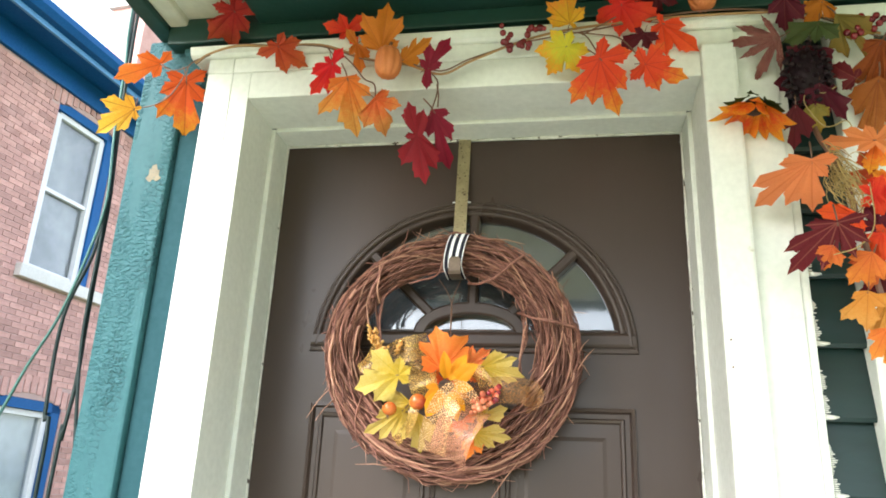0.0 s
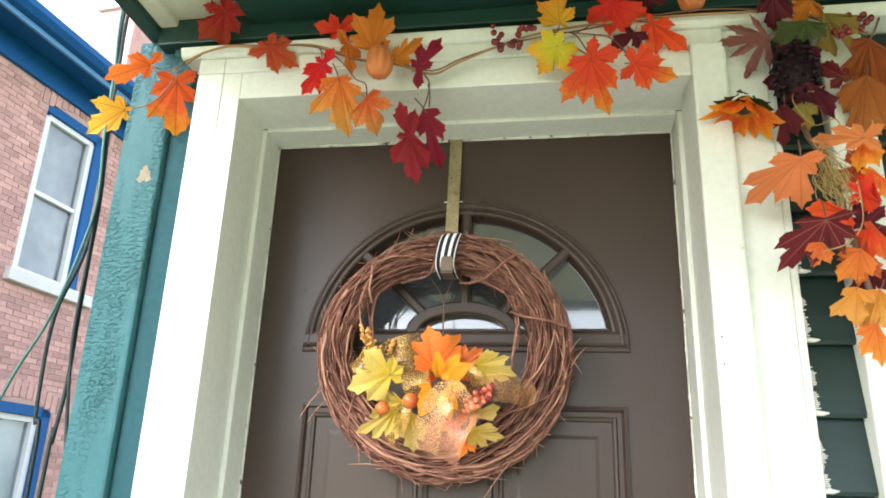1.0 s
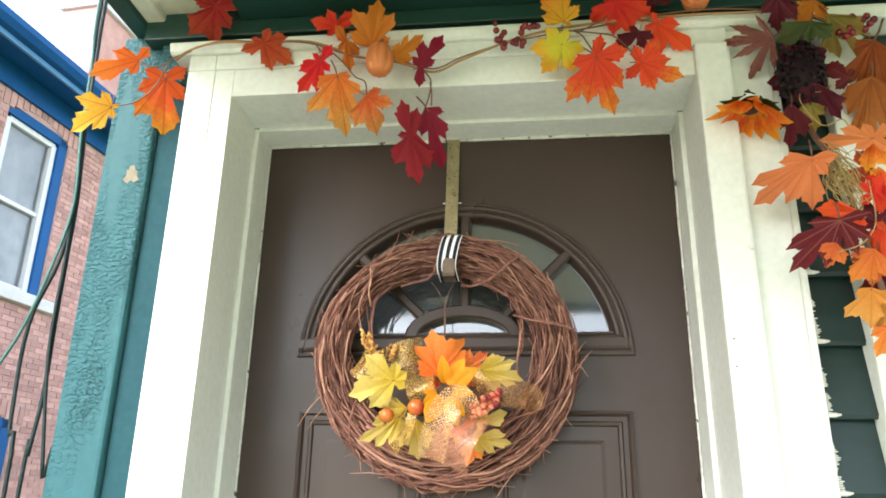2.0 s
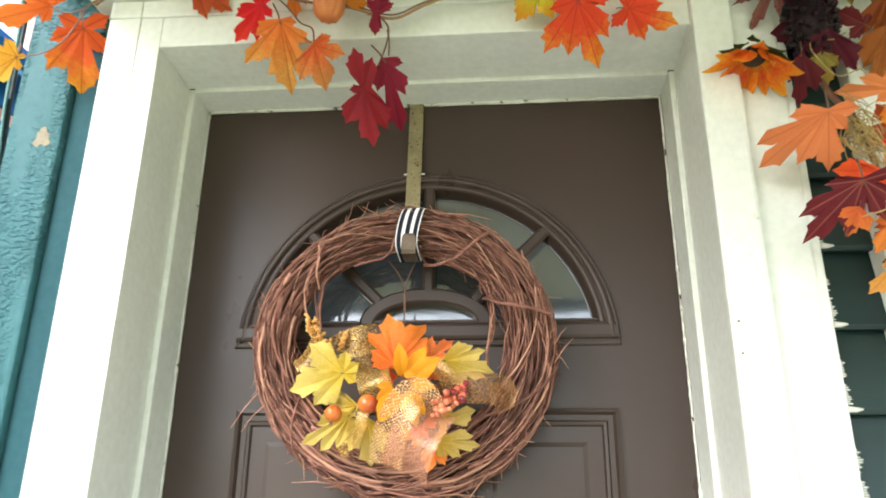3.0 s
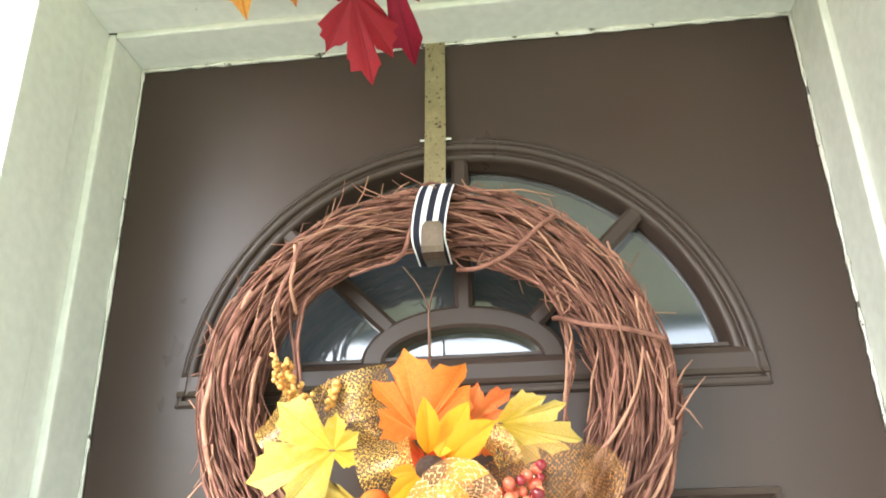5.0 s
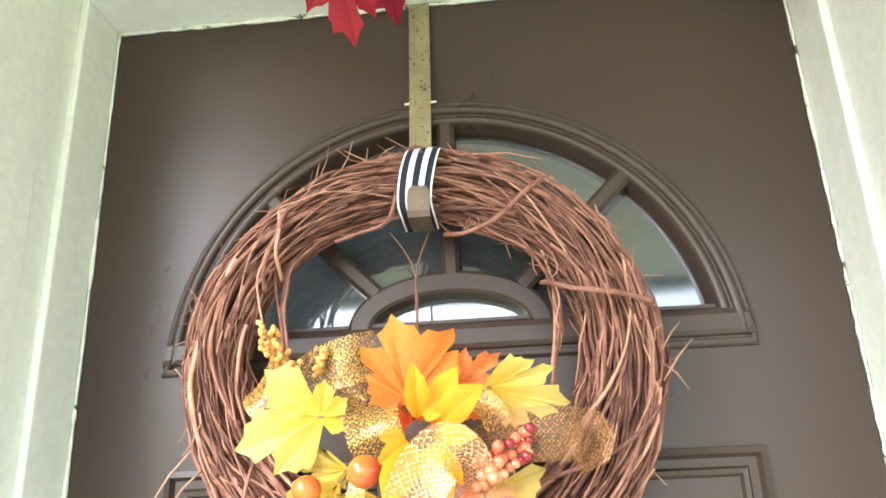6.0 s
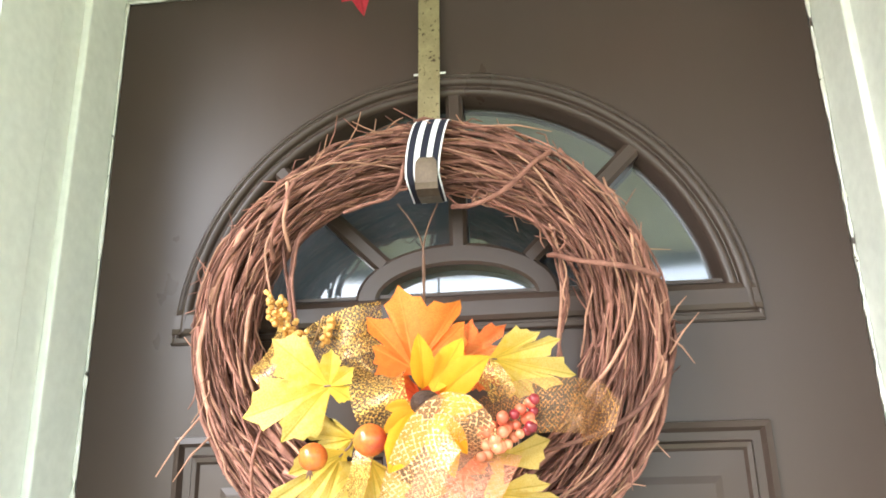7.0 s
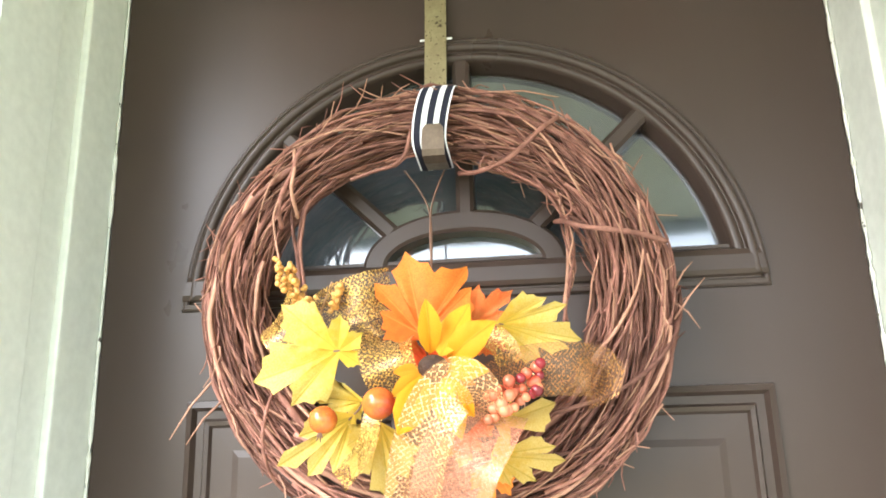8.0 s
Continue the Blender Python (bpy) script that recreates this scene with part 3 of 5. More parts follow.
solid("wall_upper", box(-0.78, 2.6, -0.12, 0.08, 2.6, 4.2), SIDING, "dark green wall above the porch roof", "wall")
room = box(-0.70, 2.5, 0.10, 3.0, 0.0, 2.6)
bmesh.ops.reverse_faces(room, faces=room.faces)
solid("wall_room", room, INDOOR, "dark painted hall behind the front door", "room")

# porch edge over the post: a dark beam and a cream inner board
solid("trim_porch_edge", box(-0.742, -0.700, -2.30, -0.02, 2.262, 2.46, 0.004), GREEN, "dark green weathered edge beam of the porch roof", "beam")
solid("trim_porch_inner", box(-0.699, -0.655, -2.30, -0.19, 2.272, 2.33, 0.006), CEIL, "cream board inside the porch edge beam", "trim")
solid("trim_porch_front", box(-0.742, 2.6, -2.38, -2.30, 2.25, 2.46, 0.004), GREEN, "dark green front beam of the porch roof", "beam")

solid("trim_post_block", box(-0.6635, -0.606, -0.186, 0.06, 2.126, 2.2235, 0.004), TEAL_OLD, "cracked teal block between post and frieze", "trim")
# engaged corner post
post_bm = box(-0.768, -0.664, -0.166, 0.02, -0.1, 2.262, 0.007)
post = solid("post", post_bm, TEAL_OLD, "teal wooden corner post with cracked and peeling paint", "post")
bare = bmesh.new()
rnd = random.Random(4)
chip = [(math.tau * k / 26, rnd.uniform(0.55, 1.15)) for k in range(26)]
edge = [bare.verts.new((-0.697 + 0.019 * r * math.cos(a), -0.1668, 1.916 + 0.021 * r * math.sin(a))) for a, r in chip]
foot = [bare.verts.new((v.co.x, -0.1655, v.co.z)) for v in edge]
bare.faces.new(edge)
for k in range(26):
    bare.faces.new((edge[k], foot[k], foot[(k + 1) % 26], edge[(k + 1) % 26]))
bmesh.ops.recalc_face_normals(bare, faces=bare.faces)
part("bare_wood", bare, BARE, post, "bare tan wood where paint has flaked off")

# frieze above the door head
frieze = thing("trim_frieze", (0.9, -0.165, 2.19), "dark green painted frieze boards above the door", "trim", kind="structure")
part("lower_board", box(-0.6055, 2.6, -0.190, -0.12, 2.185, 2.222, 0.003), GREEN, frieze)
part("soffit_board", box(-0.475, 2.6, -0.62, -0.205, 2.262, 2.2915, 0.004), GREEN, frieze)
part("upper_board", box(-0.70, 2.6, -0.204, -0.12, 2.226, 2.2915, 0.004), GREEN, frieze)

# old cream paint brushed up over the frieze's lower edge
rnd = random.Random(17)
smear = bmesh.new()
for k in range(74):
    x = -0.075 + 0.0026 * k
    high = 0.004 + 0.010 * math.sin(math.pi * k / 73) * rnd.uniform(0.5, 1.1)
    tube([(x, -0.1905, 2.1925), (x + rnd.uniform(-0.001, 0.001), -0.1906, 2.1925 + 0.7 * high), (x + 0.001, -0.1902, 2.1925 + high)], [0.0020, 0.0019, 0.0006], 5, smear)
part("paint_smear", smear, SMEAR, frieze, "ragged cream paint smear", True)

# door casing
casing = thing("trim_door_casing", (0, -0.165, 0), "cream painted wooden door casing with a capped head", "door casing", kind="structure")
part("outer_board", box(-0.572, -0.5122, -0.2235, -0.10, 0.0, 2.126, 0.0015), CREAM, casing)
part("inner_board", box(-0.512, -0.470, -0.222, -0.12, 0.0, 2.126, 0.0015), CREAM, casing)
part("inner_board", box(0.471, 0.536, -0.236, -0.12, 0.0, 2.126, 0.006), CREAM, casing)
part("pilaster_board", box(0.5365, 0.612, -0.213, -0.12, 0.0, 2.163, 0.003), CREAM, casing)
part("edge_bead", box(0.6122, 0.628, -0.209, -0.12, 0.0, 2.163, 0.005), CREAM, casing)
part("head_board", box(-0.470, 0.471, -0.222, -0.12, 2.062, 2.126, 0.003), CREAM, casing)
part("upper_head_board", box(-0.512, 0.536, -0.2245, -0.12, 2.1265, 2.163, 0.003), CREAM, casing)
part("corner_block", box(-0.572, -0.5122, -0.2255, -0.12, 2.1265, 2.163, 0.003), CREAM, casing)
part("cap", extrude_x([(-0.12, 2.1635), (-0.232, 2.1635), (-0.238, 2.168), (-0.243, 2.180), (-0.243, 2.186), (-0.19, 2.192), (-0.12, 2.192)], -0.612, 1.3), CREAM, casing, "moulded cap board")

for z in (1.536, 1.489):
    part("nail_head", tube([(0.4825, -0.2385, z), (0.4825, -0.234, z)], 0.0016, 8), STALK, casing, "rusty nail head")

# jambs: outer lining, a small step, then the stop up to the door
jambs = thing("trim_door_jamb", (0, -0.1, 0), "cream painted door jamb with a stepped stop and ragged caulk", "door jamb", kind="structure")
for s in (-1, 1):
    x = sorted((s * 0.4715, s * 0.50))
    part("lining", box(x[0], x[1], -0.2195, -0.078, 0.0, 2.0625, 0.002), CREAM, jambs)
    x = sorted((s * 0.4625, s * 0.50))
    part("stop", box(x[0], x[1], -0.0775, 0.05, 0.0, 2.0626, 0.003), CREAM, jambs)
part("lining", box(-0.50, 0.50, -0.2195, -0.078, 2.0628, 2.09, 0.002), CREAM, jambs)
part("stop", box(-0.4625, 0.4625, -0.0775, 0.05, 2.0553, 2.09, 0.003), CREAM, jambs)


def caulk_line(a, b, depth, seed):
    """A ragged bead of caulk and paint between the stop and the door."""
    rnd = random.Random(seed)
    a, b = Vector(a), Vector(b)
    n = int((b - a).length / 0.012)
    pts = [a.lerp(b, i / n) for i in range(n + 1)]
    return tube(pts, [depth * rnd.uniform(0.35, 1.3) for _ in pts], 6)


part("caulk", caulk_line((-0.4595, -0.002, 0.3), (-0.4595, -0.002, 2.052), 0.0028, 1), CAULK, jambs, "ragged white caulk", True)
part("caulk", caulk_line((0.4595, -0.002, 0.3), (0.4595, -0.002, 2.052), 0.0028, 2), CAULK, jambs, "ragged white caulk", True)
part("caulk", caulk_line((-0.459, -0.002, 2.0525), (0.459, -0.002, 2.0525), 0.0038, 3), CAULK, jambs, "ragged white caulk", True)

# green clapboards right of the door, a white window casing beyond
LAP = 0.1245
for i in range(18):
    z = 2.163 - 0.005 - LAP * i
    for x0, x1 in ((0.6285, 0.711), (0.79, 2.6)):
        prof = [(-0.165, z), (-0.176, z), (-0.196, z - LAP + 0.004), (-0.192, z - LAP - 0.003), (-0.165, z - LAP)]
        part("clapboard", extrude_x(prof, x0, x1), SIDING, wall_front)
rnd = random.Random(5)
for i in range(3, 9):
    z0 = 2.163 - 0.005 - LAP * (i + 1)
    bm = bmesh.new()
    for k in range(24):
        zz = z0 + 0.005 + k * 0.0034
        reach = 0.007 + rnd.uniform(0.0, 0.008) + 0.003 * math.sin(k * 0.5 + i)
        y = -0.1962 + (zz - z0) * 0.16
        tube([(0.6285, y + 0.0006, zz), (0.6285 + reach * 0.75, y + 0.0004, zz), (0.6285 + reach, y + 0.0008, zz + rnd.uniform(-0.001, 0.001))], [0.0019, 0.0016, 0.0005], 5, bm)
    tube([(0.6285, -0.197, z0 + 0.004), (0.642, -0.197, z0 + 0.003), (0.652, -0.196, z0 + 0.004)], [0.005, 0.004, 0.0015], 6, bm)
    part("paint_smear", bm, SMEAR, wall_front, "brushed white paint smear", True)
side_casing = thing("trim_window_casing", (0.76, -0.18, 0.6), "cream painted window casing beside the clapboards", "trim", kind="structure")
part("board", box(0.711, 0.79, -0.222, -0.15, 0.5, 2.1625, 0.005), CREAM, side_casing)

# ---- front door ----
door = thing("door_1", (0, 0, 0), "closed brown painted front door with a half-round window", "door", kind="structure")
AZ, AR = 1.553, 0.318


def door_leaf():
    bm = bmesh.new()
    w, top, back, low = 0.4575, 2.0495, 0.044, 1.604
    corner = math.atan2(top - low, w)
    start = math.asin((low - AZ) / AR)
    angles = sorted({*[start + (math.pi - 2 * start) * i / 48 for i in range(49)]})
    arch, rim = [], []
    for a in angles:
        p = (AR * math.cos(a), AZ + AR * math.sin(a))
        arch.append(p)
        d = Vector((p[0], p[1] - low))
        if d.length < 1e-6:
            d = Vector((p[0], 0))
        k = min(w / abs(d.x) if abs(d.x) > 1e-6 else 9e9, (top - low) / d.y if d.y > 1e-6 else 9e9)
        rim.append((d.x * k, low + d.y * k))
    for side in (1, -1):
        i = min(range(len(rim)), key=lambda q: abs(rim[q][0] - side * w) + abs(rim[q][1] - top))
        rim[i] = (side * w, top)
    for y, flip in ((0.0, False), (back, True)):
        a = [bm.verts.new((x, y, z)) for x, z in arch]
        r = [bm.verts.new((x, y, z)) for x, z in rim]
        for i in range(len(a) - 1):
            f = (a[i], r[i], r[i + 1], a[i + 1])
            bm.faces.new(f[::-1] if flip else f)
    f = [bm.verts.new((x, 0.0, z)) for x, z in arch]
    g = [bm.verts.new((x, back, z)) for x, z in arch]
    for i in range(len(f) - 1):
        bm.faces.new((f[i], f[i + 1], g[i + 1], g[i]))
    box(-w, w, 0.0, back, 0.01, low, 0, bm)
    return bm


leaf_part = part("door_leaf", door_leaf(), BROWN, door)


def arch_moulding(profile, cz, n=56):
    """A moulding swept round a half circle, mitred where it meets the bottom rail; profile: (radius, y)."""
    bm = bmesh.new()
    rows = []
    for i in range(n + 1):
        row = []
        for r, y in profile:
            start = math.asin(min(1.0, 0.342 / (r * math.sqrt(2)))) - math.pi / 4
            a = start + (math.pi - 2 * start) * i / n
            row.append(bm.verts.new((1.025 * r * math.cos(a) - 0.0005, y, cz + 1.004 * r * math.sin(a))))
        rows.append(row)
    for r0, r1 in zip(rows, rows[1:]):
        for j in range(len(profile) - 1):
            bm.faces.new((r0[j], r0[j + 1], r1[j + 1], r1[j]))
    bmesh.ops.recalc_face_normals(bm, faces=bm.faces)
    return bm


FRAME_PROFILE = [(0.3420, 0.002), (0.3415, -0.004), (0.3400, -0.0065), (0.3360, -0.0075), (0.3335, -0.0072), (0.3330, -0.0060), (0.3300, -0.0060), (0.3295, -0.009), (0.3260, -0.0115), (0.3210, -0.012), (0.3160, -0.0105), (0.3130, -0.008), (0.3125, -0.0062), (0.3095, -0.0062), (0.3090, -0.0075), (0.3020, -0.0085), (0.2960, -0.0065), (0.2915, -0.002), (0.2910, 0.006), (0.2855, 0.010), (0.2850, 0.030)]
ARCH_PROFILE = [(0.342 - 0.70 * (0.342 - r), y) for r, y in FRAME_PROFILE]
fan = part("fan_window_frame", arch_moulding(ARCH_PROFILE, AZ), BROWN, door, "moulded half-round window frame", True)
RAIL_PROFILE = [(0.002, 0.0), (-0.004, 0.0005), (-0.0065, 0.003), (-0.007, 0.008), (-0.0050, 0.0095), (-0.0052, 0.0115), (-0.0095, 0.0135), (-0.0115, 0.019), (-0.0112, 0.036), (-0.008, 0.043), (0.0, 0.047), (0.030, 0.048)]
part("bottom_rail", extrude_x([(y, AZ + z) for y, z in RAIL_PROFILE], -0.353, 0.350, 0.22), BROWN, fan)
GC = 1.600


def ellipse_bar(a0, b0, a1, b1, y0, y1, n=28):
    """The half-ring muntin over the middle pane."""
    bm = bmesh.new()
    rows = []
    for i in range(n + 1):
        t = math.pi * i / n
        rows.append([bm.verts.new((a * math.cos(t), y, GC - 0.004 + b * math.sin(t))) for a, b, y in ((a1, b1, y1), (a1, b1, y0 + 0.003), (a1 - 0.004, b1 - 0.004, y0), (a0 + 0.004, b0 + 0.004, y0), (a0, b0, y0 + 0.003), (a0, b0, y1))])
    for r0, r1 in zip(rows, rows[1:]):
        for j in range(5):
            bm.faces.new((r0[j], r0[j + 1], r1[j + 1], r1[j]))
    bmesh.ops.recalc_face_normals(bm, faces=bm.faces)
    return bm


part("muntin", ellipse_bar(0.095, 0.041, 0.123, 0.068, -0.006, 0.026), BROWN, fan)


def spoke(p, q, w):
    d = (Vector(q) - Vector(p)).normalized()
    n = Vector((-d.y, d.x))
    bm = bmesh.new()
    rows = []
    for e in (p, q):
        rows.append([bm.verts.new((e[0] + n.x * u, y, e[1] + n.y * u)) for u, y in ((-w, 0.026), (-w, -0.002), (-w * 0.55, -0.006), (w * 0.55, -0.006), (w, -0.002), (w, 0.026))])
    for j in range(5):
        bm.faces.new((rows[0][j], rows[0][j + 1], rows[1][j + 1], rows[1][j]))
    bmesh.ops.recalc_face_normals(bm, faces=bm.faces)
    return bm


part("muntin", spoke((0.004, 1.660), (0.004, 1.868), 0.011), BROWN, fan)
part("muntin", spoke((0.088, 1.640), (0.228, 1.778), 0.011), BROWN, fan)
part("muntin", spoke((-0.088, 1.640), (-0.228, 1.778), 0.011), BROWN, fan)


def pane(inner, outer):
    """A pane between the half ring and the arch; angles in degrees at its two ends."""
    bm = bmesh.new()
    a, b = [], []
    for i in range(13):
        t = radians(inner[0] + (inner[1] - inner[0]) * i / 12)
        a.append(bm.verts.new((0.107 * math.cos(t), 0.024, GC - 0.003 + 0.049 * math.sin(t))))
        t = radians(outer[0] + (outer[1] - outer[0]) * i / 12)
        s = math.asin(min(1, (GC - AZ) / 0.32))
        t = s + (math.pi - 2 * s) * t / math.pi
        b.append(bm.verts.new((0.32 * math.cos(t), 0.024, AZ + 0.316 * math.sin(t))))
    for i in range(12):
        bm.faces.new((a[i], b[i], b[i + 1], a[i + 1]))
    return bm


for inner, outer in (((0, 38), (0, 42)), ((38, 90), (42, 90)), ((90, 142), (90, 138)), ((142, 180), (138, 180))):
    part("pane", pane(inner, outer), GLASS, fan)
mid = bmesh.new()
ring = [mid.verts.new((0.107 * math.cos(math.pi * i / 20), 0.024, GC - 0.003 + 0.049 * math.sin(math.pi * i / 20))) for i in range(21)]
mid.faces.new(ring)
part("pane", mid, GLASS, fan)


def panel(x0, x1, z0, z1):
    """A raised panel with a stepped moulding round it."""
    prof = [(0.0, 0.001), (0.001, -0.0065), (0.008, -0.0085), (0.012, -0.0012), (0.021, -0.0010), (0.024, -0.0058), (0.029, -0.0052), (0.032, -0.0008), (0.058, -0.0012), (0.066, -0.0030), (0.090, -0.0034)]
    bm = bmesh.new()
    rows = [[bm.verts.new(v) for v in ((x0 + i, y, z0 + i), (x1 - i, y, z0 + i), (x1 - i, y, z1 - i), (x0 + i, y, z1 - i))] for i, y in prof]
    for r0, r1 in zip(rows, rows[1:]):
        for j in range(4):
            bm.faces.new((r0[j], r0[(j + 1) % 4], r1[(j + 1) % 4], r1[j]))
    bm.faces.new(rows[-1])
    bmesh.ops.recalc_face_normals(bm, faces=bm.faces)
    return bm


part("panel", panel(-0.338, -0.060, 0.25, 1.444), BROWN, door)
part("panel", panel(0.060, 0.338, 0.25, 1.444), BROWN, door)

# ---- wreath hanger over the door ----
hanger = thing("wreath_hanger", (-0.025, -0.006, 2.05), "tarnished brass strap hanger hooked over the door top", "wreath hanger")
strap_bm = bmesh.new()
rows = [[strap_bm.verts.new((x, y + dy, z)) for x, dy in ((-0.0135 + s0, 0), (-0.0135 + s1, 0), (-0.0135 + s1, 0.002), (-0.0135 + s0, 0.002))] for y, z, s0, s1 in ((-0.0065, 2.0515, -0.025, 0.003), (-0.0155, 1.91, -0.026, 0.002), (-0.0165, 1.745, -0.030, -0.002))]
for r0, r1 in zip(rows, rows[1:]):
    for j in range(4):
        strap_bm.faces.new((r0[j], r0[(j + 1) % 4], r1[(j + 1) % 4], r1[j]))
bmesh.ops.recalc_face_normals(strap_bm, faces=strap_bm.faces)
part("strap", strap_bm, HOOK, hanger)
part("top_bend", box(-0.0385, -0.0105, -0.0065, 0.05, 2.0498, 2.0525), HOOK, hanger)
hook_path = [(-0.0155, 1.760), (-0.017, 1.730), (-0.03, 1.708), (-0.06, 1.696), (-0.09, 1.693), (-0.109, 1.695), (-0.113, 1.701), (-0.113, 1.714), (-0.1125, 1.726), (-0.112, 1.731)]
bm = bmesh.new()
rows = []
for i, (y, z) in enumerate(hook_path):
    w = 0.0125 if i < 8 else (0.0115 if i == 8 else 0.008)
    rows.append([bm.verts.new(v) for v in ((-0.020 - w, y - 0.0012, z), (-0.020 + w, y - 0.0012, z), (-0.020 + w, y + 0.0012, z + 0.0012), (-0.020 - w, y + 0.0012, z + 0.0012))])
for r0, r1 in zip(rows, rows[1:]):
    for j in range(4):
        bm.faces.new((r0[j], r0[(j + 1) % 4], r1[(j + 1) % 4], r1[j]))
bm.faces.new(rows[-1])
bmesh.ops.recalc_face_normals(bm, faces=bm.faces)
part("hook", bm, HOOK_DARK, hanger, "bent flat hook end")
part("clip", box(-0.0465, -0.0045, -0.0132, -0.0120, 1.8915, 1.8945, 0.0005), NUB, hanger, "small clear plastic clip")

# ---- grapevine wreath ----
WX, WY, WZ = -0.026, -0.056, 1.541
wreath = thing("grapevine_wreath", (WX, WY, WZ), "round brown grapevine wreath with yellow and orange autumn decoration", "wreath")
RING, TUBE = 0.212, 0.047


def vine_point(a, rho, psi):
    thin = 1.0 - 0.26 * max(0.0, math.cos(a - 2.6)) - 0.13 * max(0.0, math.cos(a - 0.4)) ** 6
    bulge = 0.012 * max(0.0, math.cos(a - 2.98)) ** 6
    r = RING + bulge + TUBE * (1.0 - thin) + rho * thin * math.cos(psi)
    return Vector((WX + r * math.cos(a), WY + 0.9 * rho * math.sin(psi), WZ + 0.985 * r * math.sin(a)))


rnd = random.Random(11)
for i in range(298):
    span = rnd.uniform(0.8, 3.8)
    a0 = rnd.uniform(0, math.tau)
    rho = TUBE * math.sqrt(rnd.uniform(0.2, 0.98))
    psi = rnd.uniform(0, math.tau)
    turn = rnd.uniform(-0.6, 0.6) if i % 4 else rnd.choice((-1, 1)) * rnd.uniform(1.0, 2.2)
    n = int(span * 20) + 6
    ph, amp = rnd.uniform(0, 9), rnd.uniform(0.001, 0.007)
    pts, rad = [], []
    r0 = rnd.choice((0.0007, 0.0008, 0.0009, 0.0011, 0.0012, 0.0014, 0.0016, 0.0019, 0.0025, 0.0036))
    for k in range(n):
        u = k / (n - 1)
        a = a0 + span * u
        flare = 0.010 * max(0.0, u - 0.9) / 0.1 * rnd.random()
        pts.append(vine_point(a, rho + amp * math.sin(ph + 7 * a) + 0.0016 * math.sin(23 * a + 3 * ph) + rnd.uniform(-0.0006, 0.0006) + flare, psi + turn * span * u + 0.12 * math.sin(3 * a + ph)))
        rad.append(r0 * (1.0 - 0.4 * u) * rnd.uniform(0.85, 1.15))
    part("vine", tube(pts, rad, 5), VINE if rnd.random() < 0.82 else TWIG_PALE, wreath, "", True)
core = bmesh.new()
for i in range(280):
    span, a0 = rnd.uniform(0.6, 2.4), rnd.uniform(0, math.tau)
    rho, psi, turn = TUBE * math.sqrt(rnd.uniform(0.02, 1.0)), rnd.uniform(0, math.tau), rnd.uniform(-1.3, 1.3)
    n, ph, r0 = int(span * 12) + 5, rnd.uniform(0, 9), rnd.uniform(0.0007, 0.0019)
    tube([vine_point(a0 + span * k / n, rho + 0.004 * math.sin(ph + 8 * k / n), psi + turn * span * k / n) for k in range(n + 1)], [r0] * (n + 1), 5, core)
tagged(part("vine_filling", core, VINE, wreath, "", True), "", "", "", "stuff")
for a0, tilt, r0 in ((5.75, 0.55, 0.0024), (3.75, 0.3, 0.0018)):
    pts = [vine_point(a0 + tilt * (k / 16 - 0.5) * 2, TUBE + 0.004, -math.pi + math.pi * k / 16) for k in range(17)]
    part("wrapping_vine", tube(pts, [r0] * 17, 6), VINE, wreath, "vine bound round the wreath", True)
